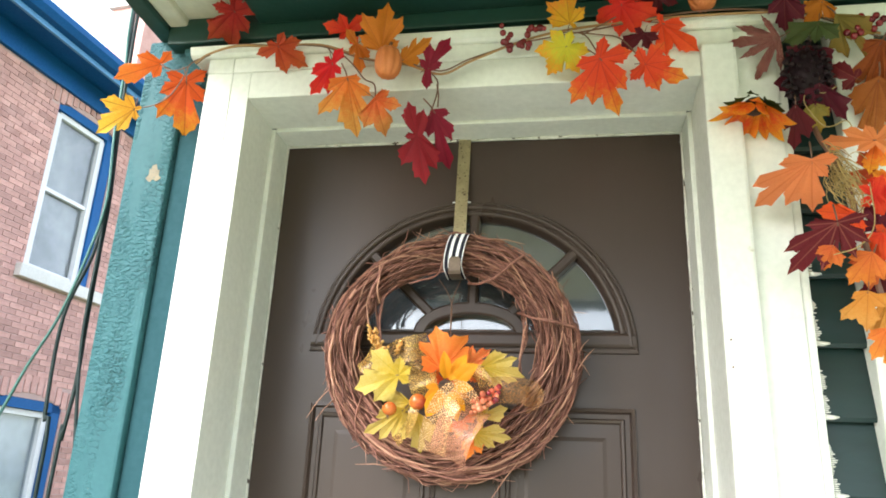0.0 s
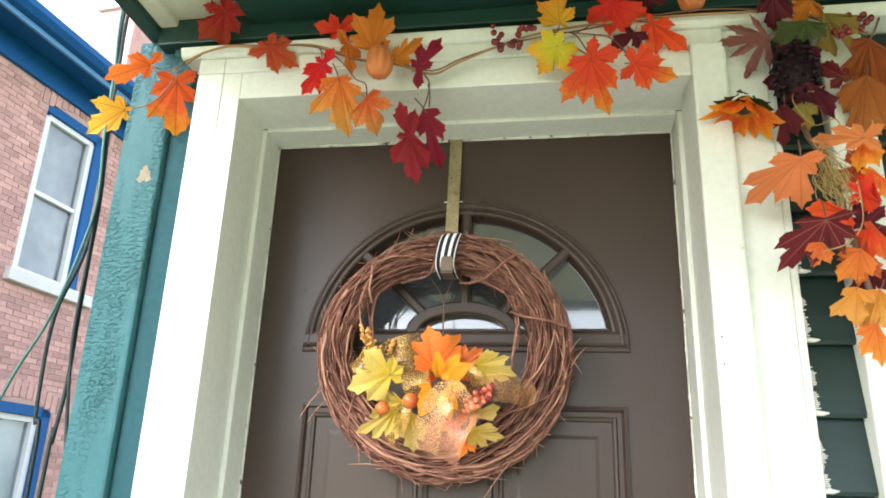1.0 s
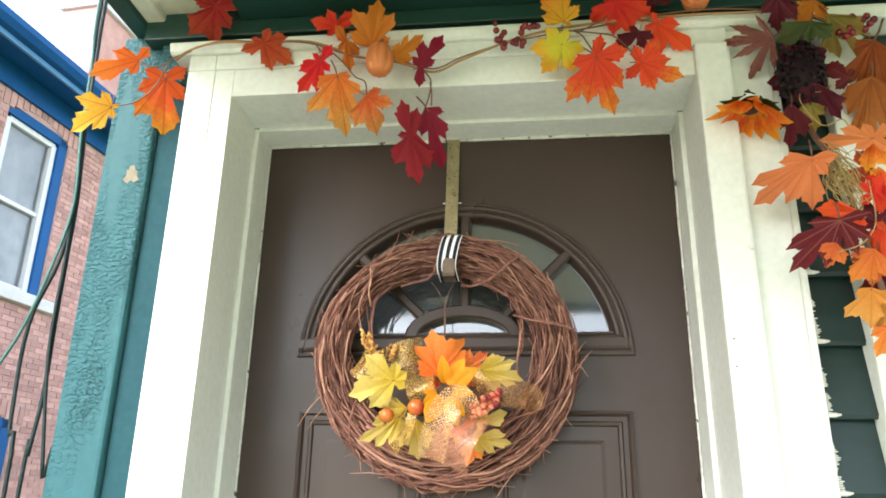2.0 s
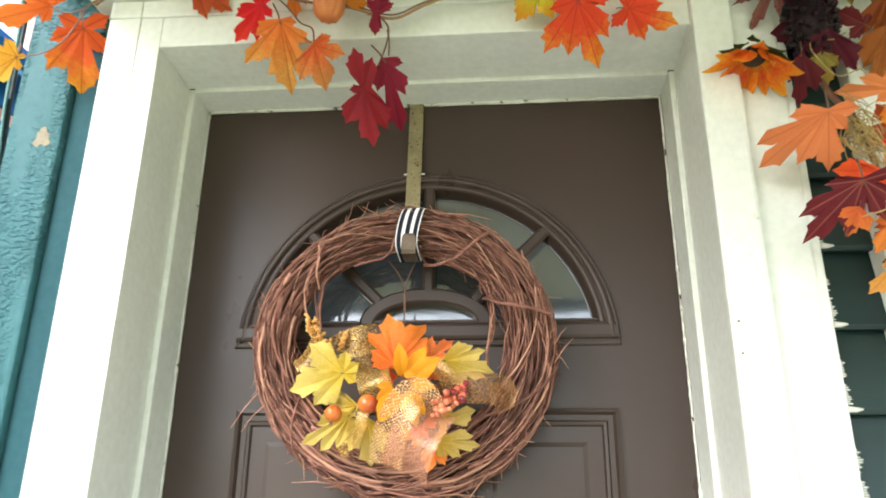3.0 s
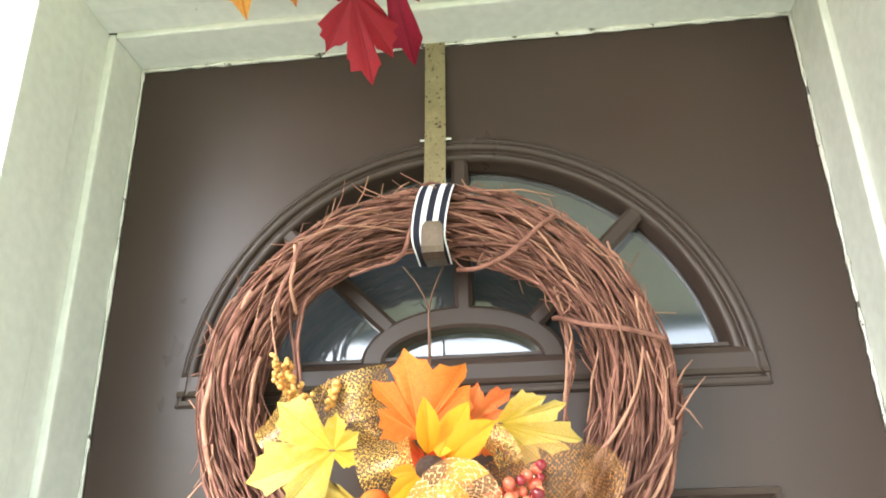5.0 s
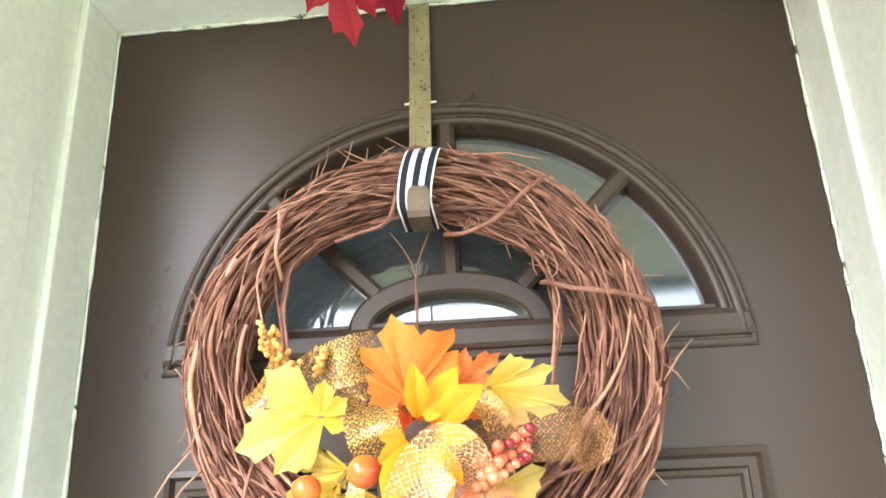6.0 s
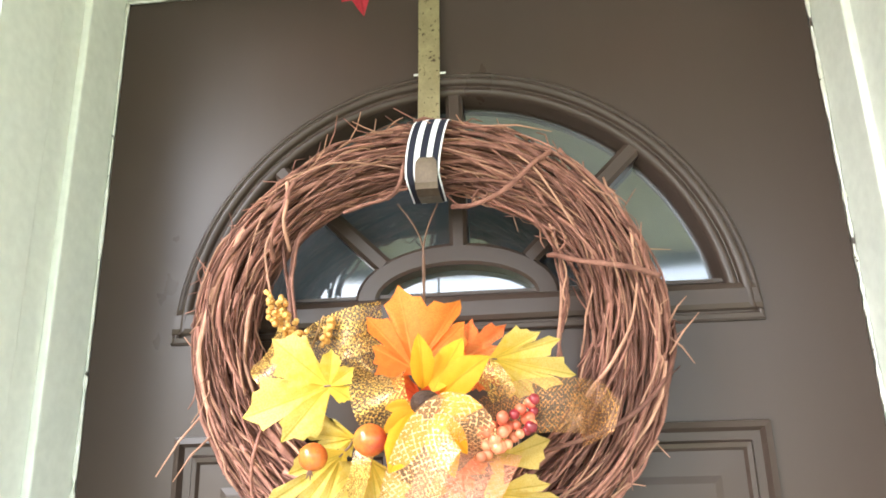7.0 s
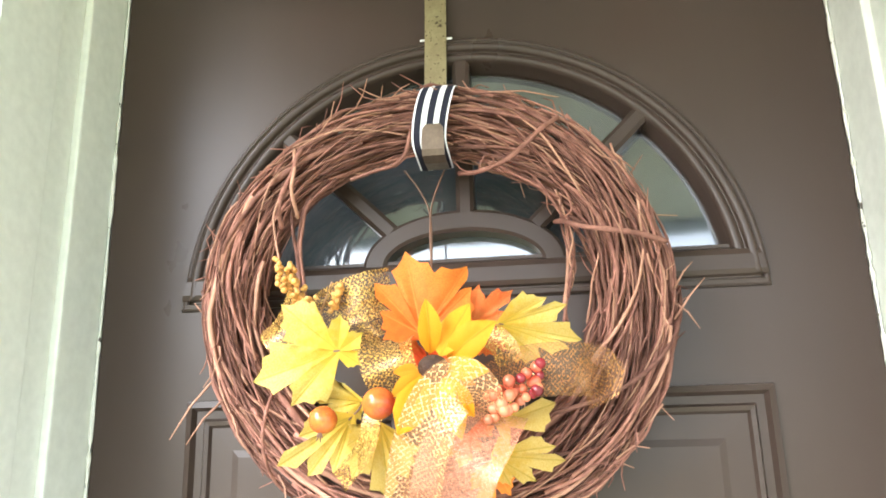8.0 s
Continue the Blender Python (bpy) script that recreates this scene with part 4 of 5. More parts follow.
# loose vines: bound over the front of the ring, and hanging free inside it
for name, thick, bark, way in (
        ("wrapping_vine", 0.0027, VINE, [(-0.197, -0.090, 1.628), (-0.196, -0.105, 1.642), (-0.192, -0.107, 1.663), (-0.181, -0.107, 1.687), (-0.177, -0.105, 1.705), (-0.174, -0.090, 1.724)]),
        ("wrapping_vine", 0.0021, TWIG_PALE, [(-0.180, -0.085, 1.640), (-0.181, -0.108, 1.666), (-0.178, -0.108, 1.691), (-0.183, -0.095, 1.720)]),
        ("wrapping_vine", 0.0027, VINE, [(0.005, -0.080, 1.683), (0.027, -0.098, 1.677), (0.055, -0.106, 1.684), (0.076, -0.108, 1.698), (0.098, -0.106, 1.719), (0.118, -0.090, 1.738)]),
        ("wrapping_vine", 0.0028, VINE, [(0.108, -0.080, 1.620), (0.116, -0.100, 1.614), (0.138, -0.110, 1.604), (0.164, -0.112, 1.599), (0.193, -0.108, 1.594), (0.222, -0.092, 1.588)]),
        ("wrapping_vine", 0.0022, VINE, [(-0.046, -0.105, 1.727), (-0.052, -0.104, 1.703), (-0.066, -0.098, 1.692), (-0.090, -0.092, 1.688), (-0.120, -0.080, 1.684)]),
        ("loose_vine", 0.0012, TWIG_PALE, [(-0.189, -0.108, 1.570), (-0.196, -0.112, 1.609), (-0.199, -0.112, 1.637), (-0.192, -0.105, 1.668)]),
        ("loose_vine", 0.0021, VINE, [(-0.150, -0.070, 1.690), (-0.169, -0.075, 1.667), (-0.178, -0.075, 1.647), (-0.181, -0.075, 1.623), (-0.182, -0.075, 1.598), (-0.178, -0.075, 1.555)]),
        ("loose_vine", 0.0018, VINE, [(-0.140, -0.070, 1.690), (-0.159, -0.080, 1.669), (-0.172, -0.080, 1.653), (-0.176, -0.080, 1.628), (-0.178, -0.080, 1.602), (-0.172, -0.075, 1.550)]),
        ("loose_vine", 0.0017, VINE, [(0.085, -0.075, 1.680), (0.099, -0.077, 1.660), (0.113, -0.080, 1.632), (0.122, -0.077, 1.613), (0.127, -0.073, 1.591), (0.122, -0.079, 1.564), (0.113, -0.073, 1.533), (0.116, -0.075, 1.500)]),
        ("loose_vine", 0.0015, VINE, [(0.070, -0.070, 1.685), (0.088, -0.070, 1.670), (0.108, -0.072, 1.647), (0.119, -0.078, 1.621), (0.122, -0.080, 1.593), (0.127, -0.072, 1.569), (0.117, -0.078, 1.540), (0.110, -0.075, 1.505)]),
        ("loose_vine", 0.0010, TWIG_PALE, [(0.121, -0.073, 1.625), (0.126, -0.082, 1.600), (0.121, -0.082, 1.578), (0.124, -0.074, 1.556), (0.113, -0.080, 1.530)])):
    pts = curve_through(way, 6)
    part(name, tube(pts, [thick * rnd.uniform(0.88, 1.12) for p in pts], 7), bark, wreath, "vine bound round the wreath" if name == "wrapping_vine" else "", True)
for i in range(270):
    a, psi = rnd.uniform(0, math.tau), rnd.uniform(math.pi, math.tau) if rnd.random() < 0.75 else rnd.uniform(-0.6, 0.6)
    p = vine_point(a, TUBE * 0.95, psi)
    along = Vector((-math.sin(a), 0, math.cos(a))) * rnd.choice((-1, 1))
    out = (p - vine_point(a, 0, 0)).normalized()
    length = rnd.uniform(0.012, 0.05)
    pts = [p + along * length * u + out * (length * u * u * rnd.uniform(0.1, 0.75)) for u in (0, 0.35, 0.7, 1.0)]
    part("twig", tube(pts, [0.0012, 0.001, 0.0008, 0.0005], 4), VINE if rnd.random() < 0.7 else TWIG_PALE, wreath, "", True)
for a, r1, da in ((3.45, 0.075, 0.16), (3.55, 0.06, 0.1), (6.22, 0.026, -0.1), (6.15, 0.034, 0.16), (6.28, 0.024, 0.1), (4.9, 0.03, 0.3), (5.3, 0.05, -0.3), (4.3, 0.04, -0.25), (1.3, 0.02, -0.3)):
    p = vine_point(a, TUBE, -0.5)
    q = vine_point(a + da, TUBE + r1, -0.4)
    part("twig", tube([p, p.lerp(q, 0.5) + Vector((0, -0.004, 0.003)), q], [0.0013, 0.001, 0.0005], 4), TWIG_PALE, wreath, "", True)
# curling tendrils and the hanging wire inside the ring
part("tendril", tube(curve_through([(0.0, -0.085, 1.695), (0.012, -0.09, 1.682), (0.03, -0.088, 1.681), (0.045, -0.085, 1.694), (0.036, -0.082, 1.702), (0.028, -0.08, 1.690), (0.030, -0.08, 1.684)], 5), 0.0011, 5), VINE, wreath, "", True)
part("tendril", tube(curve_through([(0.105, -0.085, 1.672), (0.122, -0.088, 1.65), (0.126, -0.09, 1.63), (0.118, -0.088, 1.622)], 5), 0.001, 5), VINE, wreath, "", True)
part("wire", tube(curve_through([(-0.063, -0.05, 1.702), (-0.044, -0.05, 1.674), (-0.033, -0.05, 1.642), (-0.032, -0.055, 1.575)], 5), 0.0011, 5), STALK, wreath, "thin rusty hanging wire", True)
part("wire", tube(curve_through([(-0.015, -0.05, 1.70), (-0.028, -0.05, 1.668), (-0.033, -0.051, 1.640), (-0.033, -0.055, 1.585)], 5), 0.0011, 5), STALK, wreath, "thin rusty hanging wire", True)
part("wire", tube(curve_through([(0.112, -0.07, 1.66), (0.120, -0.075, 1.62), (0.119, -0.075, 1.57), (0.112, -0.08, 1.525)], 6), 0.0018, 6), TWIG_PALE, wreath, "gold twisted cord", True)
part("wire", tube(curve_through([(0.118, -0.072, 1.655), (0.115, -0.075, 1.62), (0.123, -0.076, 1.57), (0.117, -0.08, 1.535)], 6), 0.0014, 6), VINE, wreath, "", True)
part("wire", tube(curve_through([(-0.171, -0.075, 1.702), (-0.189, -0.075, 1.669), (-0.190, -0.075, 1.635), (-0.182, -0.075, 1.587), (-0.185, -0.075, 1.555)], 6), 0.0022, 6), VINE, wreath, "", True)
# striped ribbon slung over the top
loop = [(-0.012, -0.045, 1.797), (-0.014, -0.085, 1.790), (-0.018, -0.104, 1.768), (-0.023, -0.1095, 1.738), (-0.025, -0.107, 1.714), (-0.023, -0.092, 1.701), (-0.023, -0.055, 1.699)]
band(wreath, "striped_ribbon", loop, 0.039, STRIPE, "black and white striped ribbon", side=(1, 0, 0), steps=6, cup=0.03)

# the wreath's decoration
flower(wreath, (-0.018, -0.166, 1.459), pose(0, 0, 0, 78, 0, 8), 0.062, PETAL, ((7, 0.86), (-28, 0.98), (-62, 1.0), (95, 0.42), (128, 0.62), (150, 1.1), (-100, 0.7), (-142, 0.8), (-160, 1.0)), 3, middle=0.24)
band(wreath, "mesh_ribbon", [(-0.100, -0.100, 1.490), (-0.097, -0.125, 1.501), (-0.087, -0.130, 1.513), (-0.070, -0.110, 1.524)], 0.040, NET_GOLD, "gold lattice mesh ribbon", twist=(0, 15), cup=0.3)
band(wreath, "mesh_ribbon", [(-0.196, -0.105, 1.532), (-0.178, -0.135, 1.510), (-0.150, -0.125, 1.494), (-0.135, -0.10, 1.50)], 0.055, NET_GOLD, "gold lattice mesh ribbon", twist=(20, -20), cup=0.4)
band(wreath, "mesh_ribbon", [(-0.152, -0.100, 1.523), (-0.117, -0.128, 1.531), (-0.089, -0.132, 1.538), (-0.065, -0.110, 1.547)], 0.050, NET_GOLD, "gold lattice mesh ribbon", twist=(-6, 10), cup=0.25)
band(wreath, "mesh_ribbon", [(-0.068, -0.120, 1.502), (-0.067, -0.155, 1.481), (-0.060, -0.165, 1.455), (-0.051, -0.140, 1.435)], 0.056, NET_GOLD, "gold lattice mesh ribbon", twist=(0, 20), cup=0.5)
band(wreath, "mesh_ribbon", [(-0.065, -0.15, 1.44), (-0.075, -0.17, 1.415), (-0.085, -0.165, 1.385), (-0.115, -0.14, 1.355)], 0.022, NET_GOLD, "gold lattice mesh ribbon", twist=(30, 10), cup=0.3)
band(wreath, "mesh_ribbon", [(0.022, -0.16, 1.405), (0.022, -0.195, 1.428), (0.008, -0.208, 1.438), (-0.012, -0.21, 1.418), (-0.028, -0.20, 1.380), (-0.040, -0.17, 1.335)], 0.052, NET_PALE, "pale gold lattice mesh ribbon", twist=(0, 0), cup=0.5)
band(wreath, "mesh_ribbon", [(0.035, -0.13, 1.440), (0.07, -0.165, 1.452), (0.115, -0.165, 1.453), (0.140, -0.13, 1.450), (0.12, -0.105, 1.44)], 0.050, NET_BROWN, "copper sheer mesh ribbon", twist=(-12, 10), cup=0.4)
band(wreath, "mesh_ribbon", [(0.035, -0.16, 1.425), (0.025, -0.195, 1.405), (0.008, -0.205, 1.375), (-0.005, -0.19, 1.340), (-0.01, -0.16, 1.320)], 0.075, NET_PEACH, "peach sheer mesh ribbon", twist=(0, 15), cup=0.4)
band(wreath, "mesh_ribbon", [(0.030, -0.14, 1.495), (0.046, -0.145, 1.482), (0.055, -0.15, 1.463)], 0.026, NET_GOLD, "gold lattice mesh ribbon", cup=0.3)
for at, r in (((-0.066, -0.188, 1.426), 0.0155), ((-0.121, -0.178, 1.413), 0.0135)):
    apple = part("crabapple", ball(at, r, 0.95, 12, 18), APPLE, wreath, "glossy orange crabapple", True)
    d = Vector((0.7, -0.1, -0.3)) if at[0] > -0.1 else Vector((-0.1, -0.3, -0.9))
    p = Vector(at) + d.normalized() * r * 0.9
    for k in range(5):
        q = p + d.normalized() * 0.006 + Vector((math.cos(k * 1.26), 0.2, math.sin(k * 1.26))) * 0.0035
        part("calyx_tip", tube([p, q], [0.0015, 0.0004], 4), STALK, apple)
rnd = random.Random(21)
for k in range(30):
    u = (k // 3) / 9
    at = (0.036 + 0.046 * u + rnd.uniform(-0.003, 0.003), -0.178 + rnd.uniform(-0.008, 0.006), 1.419 + 0.027 * u - 0.0105 * (k % 3 - 1) + rnd.uniform(-0.002, 0.002))
    part("berry", ball(at, rnd.uniform(0.0045, 0.0060), 1.0, 8, 12), BERRY if rnd.random() < 0.08 + 0.22 * u else GRAPE, wreath, "", True)
for k in range(120):
    u = rnd.random()
    at = (-0.181 + 0.036 * u + rnd.uniform(-0.009, 0.009), -0.14 + rnd.uniform(-0.012, 0.010), 1.570 - 0.047 * u + rnd.uniform(-0.011, 0.011))
    if k >= 96:
        at = (-0.125 + 0.006 * u + rnd.uniform(-0.004, 0.004), -0.13 + rnd.uniform(-0.006, 0.006), 1.527 + 0.022 * u + rnd.uniform(-0.004, 0.004))
    part("gold_berry", ball(at, rnd.uniform(0.0024, 0.0036), 1.0, 5, 7), GOLDBERRY, wreath, "", True)
for p, q in (((-0.188, -0.115, 1.575), (-0.15, -0.12, 1.515)), ((-0.132, -0.112, 1.558), (-0.145, -0.115, 1.52))):
    part("sprig", tube([p, q], 0.0013, 5), STALK_TAN, wreath)

# ---- garland over the door head ----
garland = thing("autumn_garland", (0.0, -0.24, 2.15), "artificial garland of red, orange and yellow maple leaves", "garland")
STEM_PATH = [(-0.588, -0.255, 2.136), (-0.556, -0.255, 2.158), (-0.495, -0.255, 2.173), (-0.416, -0.255, 2.167), (-0.301, -0.255, 2.162), (-0.198, -0.255, 2.121), (-0.113, -0.255, 2.102), (-0.040, -0.255, 2.075), (0.017, -0.255, 2.100), (0.096, -0.255, 2.132), (0.176, -0.255, 2.155), (0.276, -0.255, 2.168), (0.407, -0.255, 2.175), (0.534, -0.255, 2.175), (0.656, -0.255, 2.168), (0.733, -0.255, 2.139), (0.787, -0.255, 2.111)]
part("stem", tube(curve_through(STEM_PATH, 6), 0.0026, 7), STALK_TAN, garland, "tan wrapped wire stem", True)
part("stem", tube(curve_through([(p[0], p[1] + 0.006 * math.sin(9 * p[0]), p[2] + 0.007 * math.cos(13 * p[0])) for p in STEM_PATH], 6), 0.0018, 6), STALK, garland, "", True)
for points in ([(-0.555, -0.255, 2.154), (-0.589, -0.255, 2.142), (-0.604, -0.255, 2.123), (-0.601, -0.255, 2.089)],
               [(-0.605, -0.250, 2.132), (-0.633, -0.250, 2.124), (-0.656, -0.250, 2.129), (-0.674, -0.250, 2.143)],
               [(-0.606, -0.250, 2.123), (-0.633, -0.250, 2.067), (-0.668, -0.250, 2.041), (-0.716, -0.250, 2.033)],
               [(-0.251, -0.270, 2.129), (-0.219, -0.270, 2.095), (-0.196, -0.270, 2.064), (-0.174, -0.270, 2.050), (-0.169, -0.270, 2.015)],
               [(-0.282, -0.270, 2.145), (-0.267, -0.270, 2.122), (-0.268, -0.270, 2.106)],
               [(-0.058, -0.262, 2.074), (-0.044, -0.262, 2.052), (-0.046, -0.262, 2.019), (-0.058, -0.262, 1.977)],
               [(-0.045, -0.265, 2.045), (-0.041, -0.265, 2.022), (-0.041, -0.265, 1.994)],
               [(0.193, -0.270, 2.146), (0.243, -0.270, 2.140), (0.264, -0.270, 2.110), (0.276, -0.270, 2.081)],
               [(0.243, -0.270, 2.137), (0.278, -0.270, 2.156), (0.309, -0.270, 2.174)],
               [(0.234, -0.270, 2.143), (0.278, -0.270, 2.135), (0.318, -0.270, 2.122), (0.361, -0.270, 2.063)]):
    part("branch", tube(curve_through(points, 5), 0.0015, 6), STALK, garland, "", True)
maple(garland, (-0.680, -0.240, 2.150), (-0.770, -0.268, 2.101), ((-40, 0.35), (0, 1), (38, 0.51), (148, 0.36)), LEAF_RED)
maple(garland, (-0.709, -0.260, 2.027), (-0.781, -0.273, 1.963), ((-159, 0.17), (-58, 0.26), (-17, 0.64), (0, 1), (49, 0.72), (97, 0.38)), LEAF_SUN)
maple(garland, (-0.623, -0.220, 2.113), (-0.644, -0.157, 2.002), ((-124, 0.4), (-44, 0.45), (0, 1), (35, 0.81), (61, 0.5), (110, 0.37)), LEAF_FLAME)
maple(garland, (-0.512, -0.260, 2.261), (-0.532, -0.214, 2.192), ((-179, 0.7), (-113, 0.74), (-40, 0.66), (0, 1), (36, 1.02), (97, 0.57)), LEAF_RUST)
maple(garland, (-0.393, -0.270, 2.156), (-0.339, -0.224, 2.130), ((-100, 0.44), (-48, 0.69), (0, 1), (40, 0.81), (123, 0.67), (161, 0.35)), LEAF_RUST)
maple(garland, (-0.242, -0.270, 2.182), (-0.291, -0.292, 2.188), ((-140, 0.69), (-58, 0.46), (0, 1), (51, 0.74), (130, 1.01)), LEAF_SCARLET)
maple(garland, (-0.160, -0.285, 2.121), (-0.139, -0.336, 2.199), ((-67, 0.57), (-37, 0.86), (0, 1), (25, 0.84), (55, 0.44)), LEAF_AMBER)
maple(garland, (-0.215, -0.280, 2.142), (-0.212, -0.243, 2.094), ((-28, 0.73), (0, 1), (44, 0.46), (152, 0.63)), LEAF_AMBER)
maple(garland, (-0.264, -0.280, 2.099), (-0.315, -0.256, 2.039), ((-180, 0.48), (-74, 0.35), (-26, 0.79), (0, 1), (28, 0.62), (92, 0.27)), LEAF_SCARLET)
maple(garland, (-0.229, -0.280, 2.062), (-0.220, -0.207, 1.959), ((-79, 0.23), (-46, 0.48), (-14, 0.83), (0, 1), (48, 0.76), (68, 0.39)), LEAF_TAWNY)
maple(garland, (-0.166, -0.280, 2.010), (-0.151, -0.235, 1.946), ((-106, 0.43), (-61, 0.69), (0, 1), (38, 0.8)), LEAF_TAWNY)
maple(garland, (-0.119, -0.270, 2.102), (-0.055, -0.284, 2.144), ((-32, 0.43), (-20, 0.71), (0, 1), (37, 0.54)), LEAF_AMBER)
maple(garland, (-0.062, -0.280, 2.073), (-0.013, -0.307, 2.125), ((-78, 0.34), (-31, 0.66), (0, 1), (29, 0.43), (147, 0.54)), LEAF_CRIMSON)
maple(garland, (-0.084, -0.250, 1.941), (-0.071, -0.200, 1.856), ((-154, 0.55), (-21, 0.8), (0, 1), (38, 0.69), (95, 0.25), (176, 0.7)), LEAF_CRIMSON)
maple(garland, (-0.049, -0.265, 1.986), (-0.023, -0.198, 1.883), ((-66, 0.27), (-18, 0.55), (0, 1), (27, 0.43)), LEAF_CRIMSON)
maple(garland, (0.219, -0.280, 2.158), (0.211, -0.323, 2.215), ((-67, 0.66), (-39, 0.9), (0, 1), (52, 0.6), (122, 0.23)), LEAF_YELLOW)
maple(garland, (0.213, -0.290, 2.100), (0.172, -0.256, 2.056), ((-110, 0.69), (-60, 0.86), (0, 1), (48, 0.94), (99, 0.68), (162, 0.47)), LEAF_GOLD)
maple(garland, (0.275, -0.290, 2.068), (0.311, -0.229, 1.974), ((-150, 0.37), (-82, 0.53), (-22, 0.68), (0, 1), (28, 0.76), (52, 0.85), (93, 0.41)), LEAF_FLAME)
maple(garland, (0.361, -0.270, 2.063), (0.440, -0.263, 2.031), ((-135, 0.44), (-70, 0.62), (-26, 0.65), (0, 1), (42, 0.7), (114, 0.49)), LEAF_FLAME)
maple(garland, (0.320, -0.280, 2.195), (0.316, -0.240, 2.145), ((-130, 0.82), (-71, 1.29), (-35, 1.1), (0, 1), (53, 1.02), (129, 0.73)), LEAF_SCARLET)
maple(garland, (0.398, -0.260, 2.159), (0.468, -0.235, 2.106), ((-150, 0.25), (-31, 0.5), (0, 1), (42, 0.7), (104, 0.33)), LEAF_SCARLET)
maple(garland, (0.362, -0.265, 2.137), (0.313, -0.242, 2.119), ((-125, 0.58), (-78, 0.64), (0, 1), (57, 0.38)), LEAF_PLUM)
maple(garland, (0.395, -0.250, 2.233), (0.390, -0.222, 2.200), ((-72, 1.01), (0, 1), (59, 1.14)), LEAF_PLUM)
for at, r, hgt in (((-0.143, -0.288, 2.088), 0.028, 0.076), ((0.477, -0.258, 2.214), 0.028, 0.056)):
    gourd = part("pumpkin", lathe_ribs(at, r, hgt, 9, 0.16), PUMPKIN, garland, "small ribbed orange pumpkin", True)
    part("pumpkin_stalk", tube([(at[0], at[1], at[2] + hgt * 0.44), (at[0] + 0.004, at[1], at[2] + hgt * 0.62)], [0.005, 0.003], 6), STALK, gourd)
BERRY_SPOTS = [(0.089, -0.270, 2.162), (0.100, -0.270, 2.148), (0.094, -0.270, 2.131), (0.104, -0.270, 2.124), (0.095, -0.270, 2.117), (0.137, -0.270, 2.153), (0.148, -0.270, 2.160), (0.159, -0.270, 2.165), (0.129, -0.270, 2.129), (0.140, -0.270, 2.119), (0.122, -0.270, 2.123), (0.167, -0.270, 2.161)]
rnd = random.Random(8)
for at in BERRY_SPOTS:
    for _ in range(2):
        p = Vector(at) + Vector((rnd.uniform(-0.006, 0.006), rnd.uniform(-0.006, 0.006), rnd.uniform(-0.006, 0.006)))
        part("berry", ball(p, rnd.uniform(0.0055, 0.0072), 1.0, 7, 10), BERRY, garland, "", True)

# ---- swag hanging beside the casing ----
swag = thing("autumn_swag", (0.66, -0.24, 2.10), "hanging swag of burgundy and peach maple leaves with pine cone", "garland")
SWAG_STEM = [(0.64, -0.235, 2.18), (0.65, -0.235, 2.05), (0.655, -0.25, 1.92), (0.675, -0.29, 1.82), (0.685, -0.31, 1.70), (0.70, -0.315, 1.58)]
part("stem", tube(curve_through(SWAG_STEM, 6), 0.005, 7), STALK, swag, "", True)
maple(swag, (0.604, -0.270, 2.105), (0.566, -0.209, 2.041), ((-33, 0.67), (0, 1), (37, 0.81), (61, 1.07), (83, 0.87), (119, 0.57)), LEAF_GLITTER, wide=0.10)
maple(swag, (0.617, -0.290, 2.179), (0.624, -0.249, 2.124), ((-36, 0.84), (0, 1), (48, 0.59)), LEAF_BURGUNDY)
maple(swag, (0.670, -0.290, 2.117), (0.615, -0.254, 2.104), ((-115, 0.69), (-57, 0.54), (0, 1)), LEAF_GREEN, wide=0.36)
maple(swag, (0.686, -0.280, 2.172), (0.662, -0.241, 2.137), ((-63, 0.71), (0, 1), (42, 0.75)), LEAF_AMBER)
maple(swag, (0.708, -0.280, 2.138), (0.769, -0.247, 2.054), ((-25, 0.69), (0, 1), (5, 0.49), (20, 0.75)), LEAF_OLIVE)
maple(swag, (0.777, -0.280, 2.079), (0.774, -0.181, 1.939), ((-19, 0.79), (0, 1), (8, 0.93), (24, 0.5), (62, 0.21)), LEAF_BRONZE, wide=0.42)
maple(swag, (0.763, -0.275, 2.004), (0.763, -0.210, 1.899), ((-22, 0.84), (0, 1), (10, 0.9), (28, 0.59)), LEAF_BRONZE, wide=0.4)
maple(swag, (0.716, -0.300, 1.715), (0.677, -0.282, 1.720), ((-138, 1.1), (-78, 1.15), (0, 1), (64, 1.03), (136, 0.91)), LEAF_BURGUNDY)
maple(swag, (0.713, -0.290, 1.640), (0.675, -0.275, 1.654), ((-146, 1.16), (-87, 1.46), (0, 1)), LEAF_PLUM, wide=0.36)
maple(swag, (0.724, -0.290, 1.821), (0.690, -0.263, 1.800), ((-78, 1.01), (0, 1), (94, 0.79)), LEAF_RUST, wide=0.36)
maple(swag, (0.658, -0.262, 2.084), (0.699, -0.209, 1.981), ((-29, 0.45), (0, 1), (20, 1.02), (45, 0.82), (84, 0.39)), LEAF_PLUM, wide=0.4)
maple(swag, (0.705, -0.330, 1.758), (0.683, -0.326, 1.777), ((-148, 1.51), (-78, 1.02), (0, 1), (75, 1.18)), LEAF_SCARLET)
maple(swag, (0.744, -0.310, 1.792), (0.714, -0.302, 1.811), ((-136, 1.18), (-74, 1.12), (0, 1)), LEAF_FLAME)
maple(swag, (0.716, -0.330, 1.692), (0.680, -0.305, 1.674), ((-72, 1.15), (-28, 1.28), (0, 1), (67, 0.48)), LEAF_RED)
